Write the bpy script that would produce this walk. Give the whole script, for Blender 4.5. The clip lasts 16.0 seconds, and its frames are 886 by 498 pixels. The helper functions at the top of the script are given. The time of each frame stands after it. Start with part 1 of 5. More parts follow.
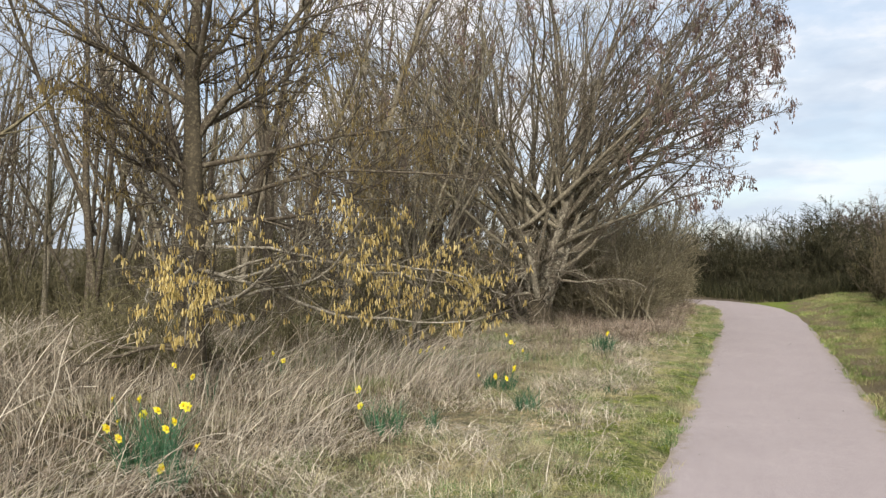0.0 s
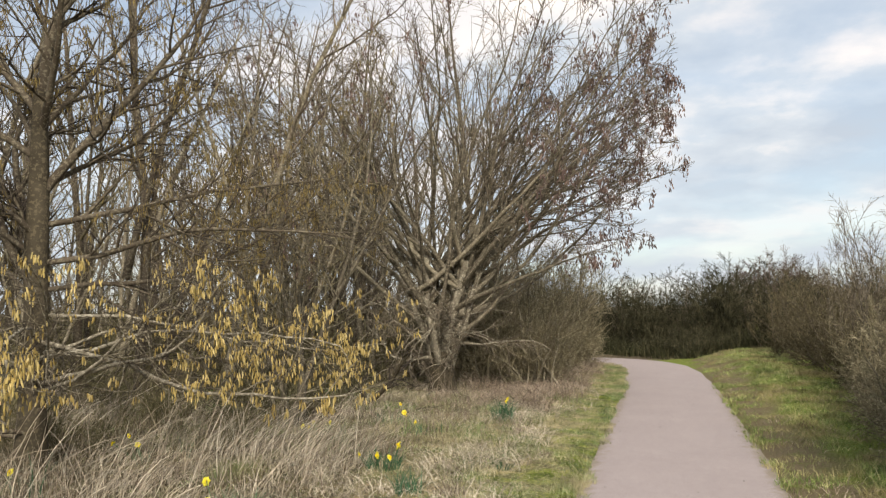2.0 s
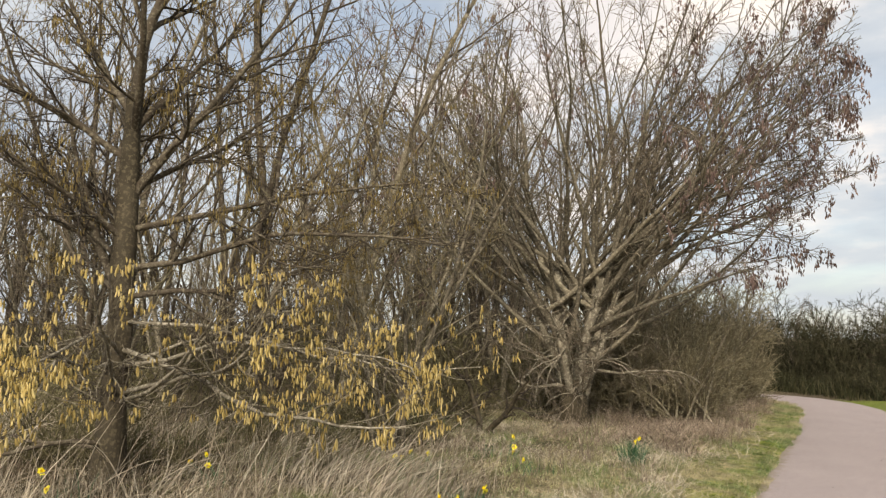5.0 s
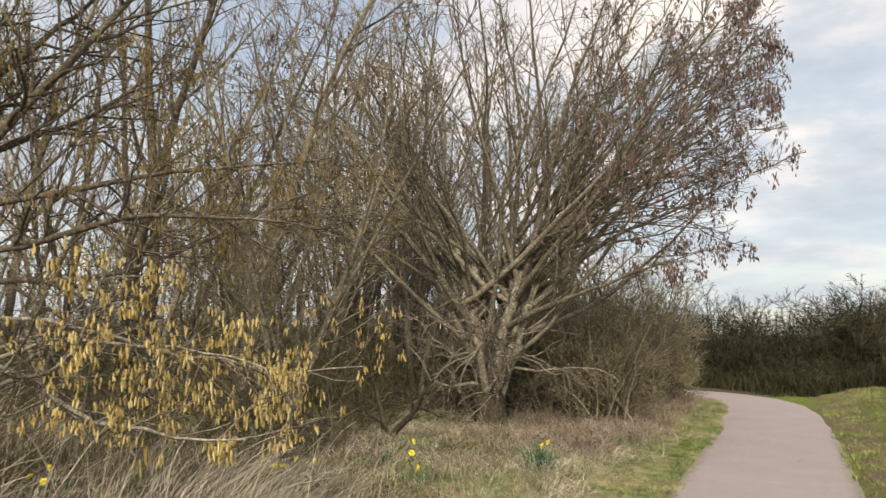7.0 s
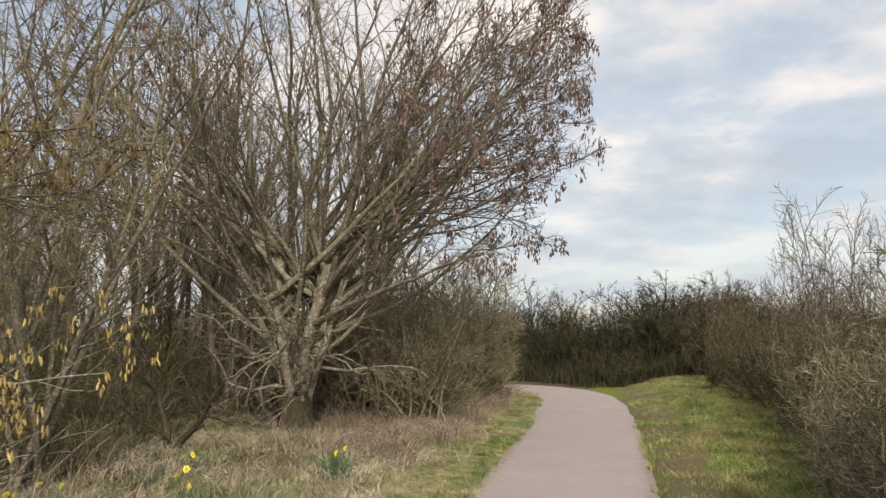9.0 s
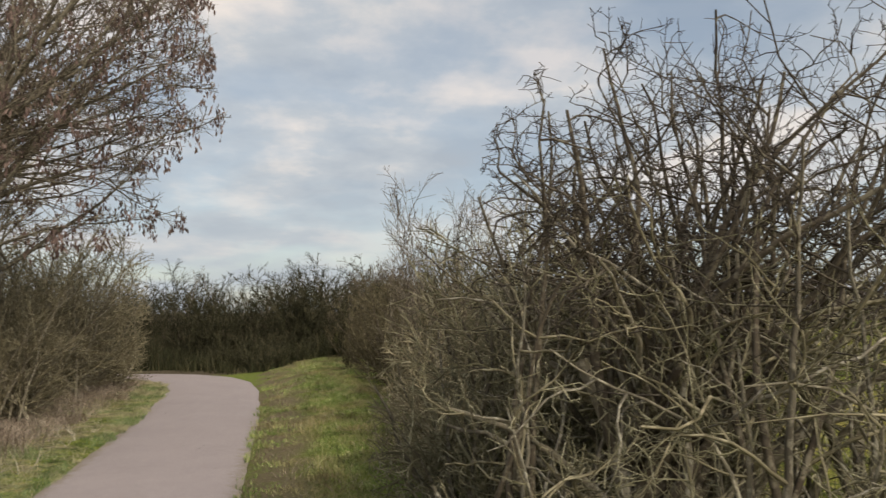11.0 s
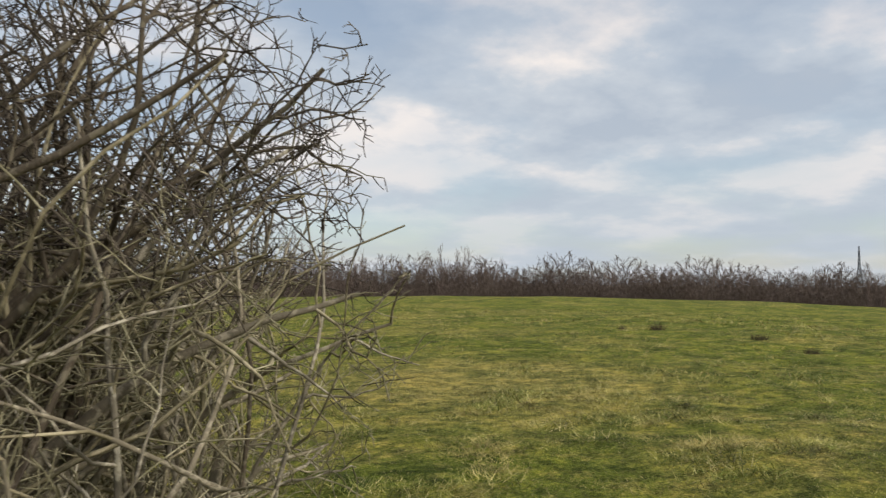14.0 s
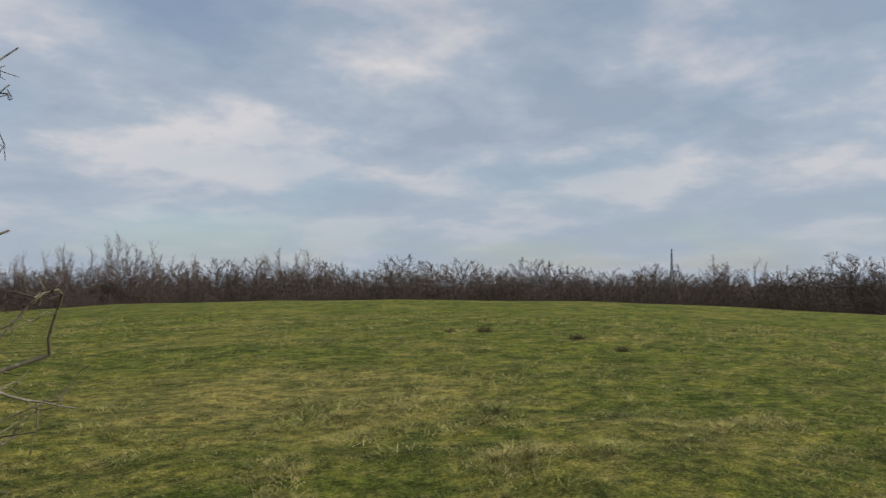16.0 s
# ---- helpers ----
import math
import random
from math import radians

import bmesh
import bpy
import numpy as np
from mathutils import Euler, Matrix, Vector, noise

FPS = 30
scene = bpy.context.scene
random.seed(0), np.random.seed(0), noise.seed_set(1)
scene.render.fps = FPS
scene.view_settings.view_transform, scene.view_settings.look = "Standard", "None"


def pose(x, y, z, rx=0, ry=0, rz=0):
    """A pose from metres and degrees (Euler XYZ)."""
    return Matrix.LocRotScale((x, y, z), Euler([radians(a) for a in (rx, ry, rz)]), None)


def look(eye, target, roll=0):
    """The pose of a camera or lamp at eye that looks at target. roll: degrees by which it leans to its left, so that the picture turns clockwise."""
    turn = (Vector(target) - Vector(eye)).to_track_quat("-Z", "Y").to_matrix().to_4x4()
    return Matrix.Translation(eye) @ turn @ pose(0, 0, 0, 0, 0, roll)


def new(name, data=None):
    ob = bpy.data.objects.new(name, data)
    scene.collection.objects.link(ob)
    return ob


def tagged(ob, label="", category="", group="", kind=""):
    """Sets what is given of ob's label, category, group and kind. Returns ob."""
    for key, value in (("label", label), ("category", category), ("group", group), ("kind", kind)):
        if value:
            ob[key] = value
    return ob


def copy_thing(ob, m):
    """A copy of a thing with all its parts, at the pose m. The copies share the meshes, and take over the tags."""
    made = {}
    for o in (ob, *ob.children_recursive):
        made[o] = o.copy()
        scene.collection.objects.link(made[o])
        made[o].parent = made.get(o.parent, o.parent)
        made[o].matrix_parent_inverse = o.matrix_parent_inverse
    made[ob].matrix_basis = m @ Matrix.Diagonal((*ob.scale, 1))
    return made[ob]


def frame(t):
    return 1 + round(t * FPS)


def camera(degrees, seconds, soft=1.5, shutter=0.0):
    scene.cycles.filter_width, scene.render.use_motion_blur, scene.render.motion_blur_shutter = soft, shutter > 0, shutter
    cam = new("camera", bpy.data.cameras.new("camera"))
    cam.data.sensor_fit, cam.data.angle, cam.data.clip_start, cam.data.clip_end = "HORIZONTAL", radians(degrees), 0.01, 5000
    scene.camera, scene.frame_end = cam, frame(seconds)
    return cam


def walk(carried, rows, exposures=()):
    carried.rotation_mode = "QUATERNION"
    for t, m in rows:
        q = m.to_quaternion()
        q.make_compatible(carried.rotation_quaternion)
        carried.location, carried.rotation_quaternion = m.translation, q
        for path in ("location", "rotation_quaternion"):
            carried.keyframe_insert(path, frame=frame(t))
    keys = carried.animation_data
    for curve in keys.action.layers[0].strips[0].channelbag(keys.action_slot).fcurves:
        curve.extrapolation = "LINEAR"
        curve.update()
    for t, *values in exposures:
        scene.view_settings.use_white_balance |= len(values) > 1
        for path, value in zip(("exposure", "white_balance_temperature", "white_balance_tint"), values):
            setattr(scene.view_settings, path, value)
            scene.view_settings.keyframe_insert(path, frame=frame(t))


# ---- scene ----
# ---- camera ----
cam = camera(62.05, 16.0, soft=1.35, shutter=0.2)
# seconds, eye x, y, z, tilt, lean, turn
PATH = [
    (0, 0.000, 0.000, 1.492, -0.02, 0.13, 22.77),
    (0.5, 0.009, 0.191, 1.513, 1.25, -0.27, 21.92),
    (1, 0.075, 0.377, 1.527, 2.37, -0.34, 19.05),
    (1.5, 0.139, 0.534, 1.527, 3.42, -0.03, 16.44),
    (2, 0.153, 0.699, 1.534, 4.58, -0.78, 16.47),
    (2.5, 0.192, 0.894, 1.528, 5.08, -1.45, 17.85),
    (3, 0.259, 1.076, 1.510, 5.00, -0.57, 21.15),
    (3.5, 0.300, 1.285, 1.486, 5.49, 0.62, 27.27),
    (4, 0.287, 1.498, 1.487, 6.02, 1.10, 29.35),
    (6.5, 0.510, 2.619, 1.498, 6.59, 1.03, 29.39),
    (7, 0.506, 2.827, 1.494, 6.10, 1.08, 25.32),
    (7.5, 0.501, 3.018, 1.500, 5.98, -0.25, 21.80),
    (8, 0.535, 3.213, 1.499, 5.90, -0.52, 18.79),
    (10.3, 1.103, 3.983, 1.465, 6.02, -0.35, -0.81),
    (10.5, 1.192, 4.037, 1.466, 5.54, -0.69, -4.07),
    (11, 1.438, 4.149, 1.477, 4.71, -0.60, -12.01),
    (11.5, 1.611, 4.217, 1.475, 4.46, -0.99, -15.46),
    (12, 1.813, 4.271, 1.464, 4.00, -0.52, -16.47),
    (12.5, 2.016, 4.227, 1.460, 3.10, 0.09, -21.29),
    (13, 2.200, 4.266, 1.467, 2.80, 0.28, -29.79),
    (13.5, 2.415, 4.303, 1.486, 3.11, 1.23, -35.71),
    (14, 2.656, 4.298, 1.481, 2.63, 0.54, -40.17),
    (14.5, 2.871, 4.269, 1.503, 1.88, 0.22, -41.13),
    (15, 3.002, 4.275, 1.514, 2.02, 0.16, -42.73),
    (15.5, 3.136, 4.312, 1.525, 2.62, 0.10, -46.68),
    (16, 3.205, 4.290, 1.520, 2.90, -0.13, -52.37),
]
walk(cam, [(t, Matrix.Translation((x, y, z)) @ pose(0, 0, 0, 90 + tilt, 0, turn) @ pose(0, 0, 0, 0, 0, lean))
           for t, x, y, z, tilt, lean, turn in PATH],
     exposures=[(0, 0.55, 6600, 9), (1.5, 0.5, 6900, 9), (4, 0.42, 7350, 10), (8.2, 0.45, 7200, 10), (11, 0.02, 7100, 9), (12.5, 0.06, 6850, 9), (13.5, 0.15, 6850, 9), (14.8, 0.1, 6650, 9), (16, -0.27, 6350, 9)])

# ---- sky and sun ----
SUN_AZ, SUN_EL = radians(158), radians(34)     # compass bearing from +y, height


def make_world():
    w = bpy.data.worlds.new("overcast_sky")
    scene.world = w
    w.use_nodes = True
    nt = w.node_tree
    nt.nodes.clear()
    N, L = nt.nodes.new, nt.links.new
    sky = N("ShaderNodeTexSky")
    sky.sky_type, sky.sun_disc = "NISHITA", False
    sky.sun_elevation, sky.sun_rotation = SUN_EL, SUN_AZ
    sky.air_density, sky.dust_density = 1.0, 1.2
    tc = N("ShaderNodeTexCoord")
    sep = N("ShaderNodeSeparateXYZ")
    L(tc.outputs["Generated"], sep.inputs[0])
    # the cloud deck as a sheet overhead: direction over height
    add = N("ShaderNodeMath"); add.operation = "ADD"; add.inputs[1].default_value = 0.2
    mx = N("ShaderNodeMath"); mx.operation = "MAXIMUM"; mx.inputs[1].default_value = 0.0
    L(sep.outputs["Z"], mx.inputs[0]); L(mx.outputs[0], add.inputs[0])
    comb = N("ShaderNodeCombineXYZ")
    for i, ax in enumerate("XY"):
        d = N("ShaderNodeMath"); d.operation = "DIVIDE"
        L(sep.outputs[ax], d.inputs[0]); L(add.outputs[0], d.inputs[1]); L(d.outputs[0], comb.inputs[i])
    n1 = N("ShaderNodeTexNoise")
    n1.inputs["Scale"].default_value, n1.inputs["Detail"].default_value = 1.15, 7
    n1.inputs["Roughness"].default_value, n1.inputs["Distortion"].default_value = 0.5, 0.25
    L(comb.outputs[0], n1.inputs["Vector"])
    n2 = N("ShaderNodeTexNoise")
    n2.inputs["Scale"].default_value, n2.inputs["Detail"].default_value = 1.55, 7
    n2.inputs["Roughness"].default_value = 0.55
    off = N("ShaderNodeVectorMath"); off.operation = "ADD"; off.inputs[1].default_value = (7.3, 2.1, 4.0)
    L(comb.outputs[0], off.inputs[0]); L(off.outputs[0], n2.inputs["Vector"])
    cover = N("ShaderNodeMapRange")
    cover.inputs["From Min"].default_value, cover.inputs["From Max"].default_value = 0.32, 0.55
    L(n1.outputs[0], cover.inputs[0])
    tone = N("ShaderNodeValToRGB")
    e = tone.color_ramp.elements
    e[0].position, e[0].color = 0.40, (0.43, 0.50, 0.61, 1)
    e[1].position, e[1].color = 0.60, (0.88, 0.835, 0.835, 1)
    m = e.new(0.50); m.color = (0.55, 0.61, 0.70, 1)
    L(n2.outputs[0], tone.inputs[0])
    # hazy blue-grey low down
    low = N("ShaderNodeMapRange"); low.interpolation_type = "SMOOTHSTEP"
    low.inputs[1].default_value, low.inputs[2].default_value, low.inputs[3].default_value, low.inputs[4].default_value = 0.0, 0.26, 0.8, 0.0
    L(sep.outputs["Z"], low.inputs[0])
    haze = N("ShaderNodeMix"); haze.data_type = "RGBA"
    haze.inputs[7].default_value = (0.50, 0.57, 0.67, 1)
    L(low.outputs[0], haze.inputs[0]); L(tone.outputs[0], haze.inputs[6])
    b1, b2, mix = N("ShaderNodeBackground"), N("ShaderNodeBackground"), N("ShaderNodeMixShader")
    b1.inputs[1].default_value, b2.inputs[1].default_value = 0.13, 0.95
    L(sky.outputs[0], b1.inputs[0]); L(haze.outputs[2], b2.inputs[0])
    cap = N("ShaderNodeMath"); cap.operation = "MULTIPLY_ADD"; cap.inputs[1].default_value, cap.inputs[2].default_value = 0.5, 0.46
    L(cover.outputs[0], cap.inputs[0])
    L(cap.outputs[0], mix.inputs[0]); L(b1.outputs[0], mix.inputs[1]); L(b2.outputs[0], mix.inputs[2])
    out = N("ShaderNodeOutputWorld")
    L(mix.outputs[0], out.inputs[0])


make_world()
sun = new("sun", bpy.data.lights.new("sun", "SUN"))
sun.data.energy, sun.data.angle, sun.data.color = 2.6, radians(12), (1.0, 0.94, 0.85)
sun.matrix_world = look((math.sin(SUN_AZ) * 60, math.cos(SUN_AZ) * 60, math.tan(SUN_EL) * 60), (0, 0, 0))

# ---- materials ----
def material(name, rough=0.8, spec=0.3):
    m = bpy.data.materials.new(name)
    m.use_nodes = True
    nt = m.node_tree
    b = nt.nodes["Principled BSDF"]
    b.inputs["Roughness"].default_value = rough
    b.inputs["Specular IOR Level"].default_value = spec
    return m, nt, b


def noise_node(nt, scale, detail=4.0, rough=0.55, stretch=None):
    n = nt.nodes.new("ShaderNodeTexNoise")
    n.inputs["Scale"].default_value, n.inputs["Detail"].default_value, n.inputs["Roughness"].default_value = scale, detail, rough
    g = nt.nodes.new("ShaderNodeNewGeometry")
    if stretch:
        mp = nt.nodes.new("ShaderNodeMapping")
        mp.inputs["Scale"].default_value = stretch
        nt.links.new(g.outputs["Position"], mp.inputs["Vector"])
        nt.links.new(mp.outputs[0], n.inputs["Vector"])
    else:
        nt.links.new(g.outputs["Position"], n.inputs["Vector"])
    return n.outputs[0]


def ramp(nt, fac, stops):
    r = nt.nodes.new("ShaderNodeValToRGB")
    e = r.color_ramp.elements
    e[0].position, e[0].color = stops[0][0], (*stops[0][1], 1)
    e[1].position, e[1].color = stops[-1][0], (*stops[-1][1], 1)
    for p, c in stops[1:-1]:
        e.new(p).color = (*c, 1)
    nt.links.new(fac, r.inputs[0])
    return r.outputs[0]


def mixed(nt, fac, a, b, blend="MIX"):
    m = nt.nodes.new("ShaderNodeMix")
    m.data_type, m.blend_type = "RGBA", blend
    for sock, val in ((m.inputs[0], fac), (m.inputs[6], a), (m.inputs[7], b)):
        if isinstance(val, (int, float)):
            sock.default_value = val
        elif isinstance(val, tuple):
            sock.default_value = (*val, 1)
        else:
            nt.links.new(val, sock)
    return m.outputs[2]


def math_node(nt, op, a, b=0.0, c=0.0):
    m = nt.nodes.new("ShaderNodeMath")
    m.operation = op
    for s, v in zip(m.inputs, (a, b, c)):
        if isinstance(v, (int, float)):
            s.default_value = v
        else:
            nt.links.new(v, s)
    return m.outputs[0]


def span(nt, value, lo, hi):
    m = nt.nodes.new("ShaderNodeMapRange")
    m.interpolation_type = "SMOOTHSTEP"
    nt.links.new(value, m.inputs[0])
    m.inputs[1].default_value, m.inputs[2].default_value = lo, hi
    return m.outputs[0]


def bump(nt, b, height, strength, dist):
    n = nt.nodes.new("ShaderNodeBump")
    n.inputs["Strength"].default_value, n.inputs["Distance"].default_value = strength, dist
    nt.links.new(height, n.inputs["Height"])
    nt.links.new(n.outputs[0], b.inputs["Normal"])


def island(nt):
    return nt.nodes.new("ShaderNodeNewGeometry").outputs["Random Per Island"]


def bark_material(name, dark, mid, pale, fine=28.0):
    """Bark: broad mottling, small lichen blotches and fine furrows along the stem."""
    m, nt, b = material(name, 0.9, 0.15)
    broad = ramp(nt, noise_node(nt, 3.0, 4, 0.6), [(0.35, dark), (0.65, mid)])
    blotch = span(nt, noise_node(nt, fine, 3, 0.6), 0.5, 0.62)
    col = mixed(nt, math_node(nt, "MULTIPLY", blotch, 0.75), broad, pale)
    vary = ramp(nt, island(nt), [(0.0, (0.7, 0.68, 0.66)), (1.0, (1.2, 1.18, 1.12))])
    nt.links.new(mixed(nt, 1.0, col, vary, "MULTIPLY"), b.inputs["Base Color"])
    bump(nt, b, noise_node(nt, 60, 3, 0.7, (1, 1, 0.25)), 0.6, 0.01)
    return m


def blade_material(name, stops, rough=0.7, patch=None, tone=(1.6, 0.75, 1.2)):
    """Grass blades and leaves: colour varies blade by blade and in patches."""
    m, nt, b = material(name, rough, 0.25)
    col = ramp(nt, island(nt), stops)
    if patch:
        col = mixed(nt, span(nt, noise_node(nt, patch[1], 3, 0.6), 0.42, 0.62), col, patch[0])
    tone = ramp(nt, noise_node(nt, tone[0], 4, 0.65), [(0.35, (tone[1],) * 3), (0.65, (tone[2],) * 3)])
    nt.links.new(mixed(nt, 1.0, col, tone, "MULTIPLY"), b.inputs["Base Color"])
    return m


BARK_PALE = bark_material("pale_lichened_bark", (0.155, 0.138, 0.108), (0.29, 0.263, 0.208), (0.52, 0.485, 0.40))
BARK_MID = bark_material("brown_grey_bark", (0.085, 0.074, 0.056), (0.165, 0.146, 0.112), (0.32, 0.29, 0.225))
BARK_DARK = bark_material("dark_bark", (0.07, 0.056, 0.042), (0.125, 0.105, 0.08), (0.24, 0.215, 0.16))
BARK_GREY = bark_material("grey_green_bark", (0.14, 0.122, 0.09), (0.25, 0.222, 0.168), (0.42, 0.385, 0.30))
TWIG_BROWN = bark_material("brown_twigs", (0.12, 0.10, 0.078), (0.22, 0.185, 0.145), (0.37, 0.32, 0.255), 12)
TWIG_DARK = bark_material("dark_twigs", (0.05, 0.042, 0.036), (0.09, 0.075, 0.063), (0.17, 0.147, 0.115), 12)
TWIG_OLIVE = bark_material("lichened_twigs", (0.15, 0.132, 0.085), (0.28, 0.248, 0.165), (0.47, 0.42, 0.295), 14)
# far twigs: distance haze is put into these two colours
TWIG_FAR = bark_material("far_bare_twigs", (0.095, 0.074, 0.064), (0.14, 0.11, 0.096), (0.19, 0.152, 0.134), 2)
TWIG_HAZY = bark_material("hazy_far_twigs", (0.15, 0.115, 0.10), (0.21, 0.165, 0.145), (0.27, 0.22, 0.195), 2)
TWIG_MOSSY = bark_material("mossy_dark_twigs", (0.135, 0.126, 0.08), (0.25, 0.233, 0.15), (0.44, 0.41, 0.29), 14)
TWIG_HEDGE = bark_material("olive_hedge_twigs", (0.07, 0.06, 0.036), (0.13, 0.112, 0.068), (0.25, 0.215, 0.135), 12)
BARK_BASE = bark_material("dark_mossy_bark", (0.045, 0.038, 0.027), (0.09, 0.076, 0.054), (0.15, 0.128, 0.088))
BRUSH = bark_material("brown_undergrowth", (0.10, 0.09, 0.05), (0.185, 0.168, 0.096), (0.30, 0.272, 0.165), 8)
THICKET = bark_material("green_brown_thicket", (0.036, 0.036, 0.02), (0.068, 0.067, 0.038), (0.13, 0.117, 0.075), 3)
SEEDS = blade_material("dry_winged_seeds", [(0, (0.085, 0.056, 0.048)), (0.6, (0.16, 0.108, 0.092)), (1, (0.28, 0.20, 0.17))], 0.8)
CATKIN = blade_material("yellow_catkins", [(0, (0.29, 0.205, 0.065)), (0.5, (0.49, 0.37, 0.13)), (1, (0.66, 0.53, 0.25))], 0.85)
CATKIN_OLIVE = blade_material("olive_catkins", [(0, (0.15, 0.11, 0.045)), (1, (0.30, 0.225, 0.085))], 0.85)
STRAW = blade_material("dead_straw", [(0, (0.22, 0.18, 0.128)), (0.45, (0.50, 0.425, 0.325)), (1, (0.78, 0.70, 0.56))], 0.75, tone=(3.5, 0.55, 1.25))
MATTED = blade_material("matted_straw", [(0, (0.26, 0.215, 0.125)), (0.45, (0.54, 0.465, 0.31)), (1, (0.80, 0.72, 0.54))], 0.75, patch=((0.24, 0.25, 0.09), 2.2), tone=(5.5, 0.5, 1.3))
STALK = blade_material("dead_stalks", [(0, (0.13, 0.10, 0.075)), (0.6, (0.26, 0.21, 0.16)), (1, (0.43, 0.365, 0.285))], 0.8)
GRASS = blade_material("verge_grass", [(0, (0.085, 0.15, 0.045)), (0.5, (0.175, 0.25, 0.09)), (0.8, (0.33, 0.345, 0.16)), (1, (0.56, 0.49, 0.31))], 0.6,
                       patch=((0.42, 0.37, 0.22), 1.3), tone=(5.0, 0.5, 1.35))
FIELD_GRASS = blade_material("field_grass", [(0, (0.06, 0.092, 0.014)), (0.45, (0.19, 0.225, 0.04)), (0.75, (0.37, 0.35, 0.10)), (1, (0.64, 0.54, 0.27))], 0.6,
                             patch=((0.48, 0.40, 0.145), 0.8), tone=(2.6, 0.22, 1.45))
BANK_GRASS = blade_material("bank_grass", [(0, (0.125, 0.19, 0.045)), (0.6, (0.25, 0.335, 0.09)), (0.85, (0.42, 0.42, 0.17)), (1, (0.60, 0.54, 0.31))], 0.6,
                            patch=((0.36, 0.30, 0.15), 1.4), tone=(2.4, 0.42, 1.4))
DAFF_LEAF = blade_material("daffodil_leaves", [(0, (0.03, 0.085, 0.04)), (1, (0.075, 0.17, 0.085))], 0.45)
PETAL = blade_material("yellow_petals", [(0, (0.87, 0.74, 0.03)), (1, (0.93, 0.84, 0.10))], 0.6)
TRUMPET = blade_material("orange_yellow_trumpet", [(0, (0.85, 0.58, 0.01)), (1, (0.90, 0.68, 0.02))], 0.6)
DEAD_BROWN = blade_material("reddish_dead_stems", [(0, (0.17, 0.125, 0.09)), (0.6, (0.38, 0.295, 0.225)), (1, (0.62, 0.51, 0.40))], 0.8, tone=(4.0, 0.5, 1.3))
BRAMBLE = blade_material("dark_bramble", [(0, (0.022, 0.026, 0.010)), (0.7, (0.055, 0.055, 0.024)), (1, (0.11, 0.095, 0.05))], 0.8)
WEEDS = blade_material("dark_dead_weeds", [(0, (0.03, 0.022, 0.014)), (0.7, (0.075, 0.055, 0.035)), (1, (0.14, 0.11, 0.07))], 0.85)


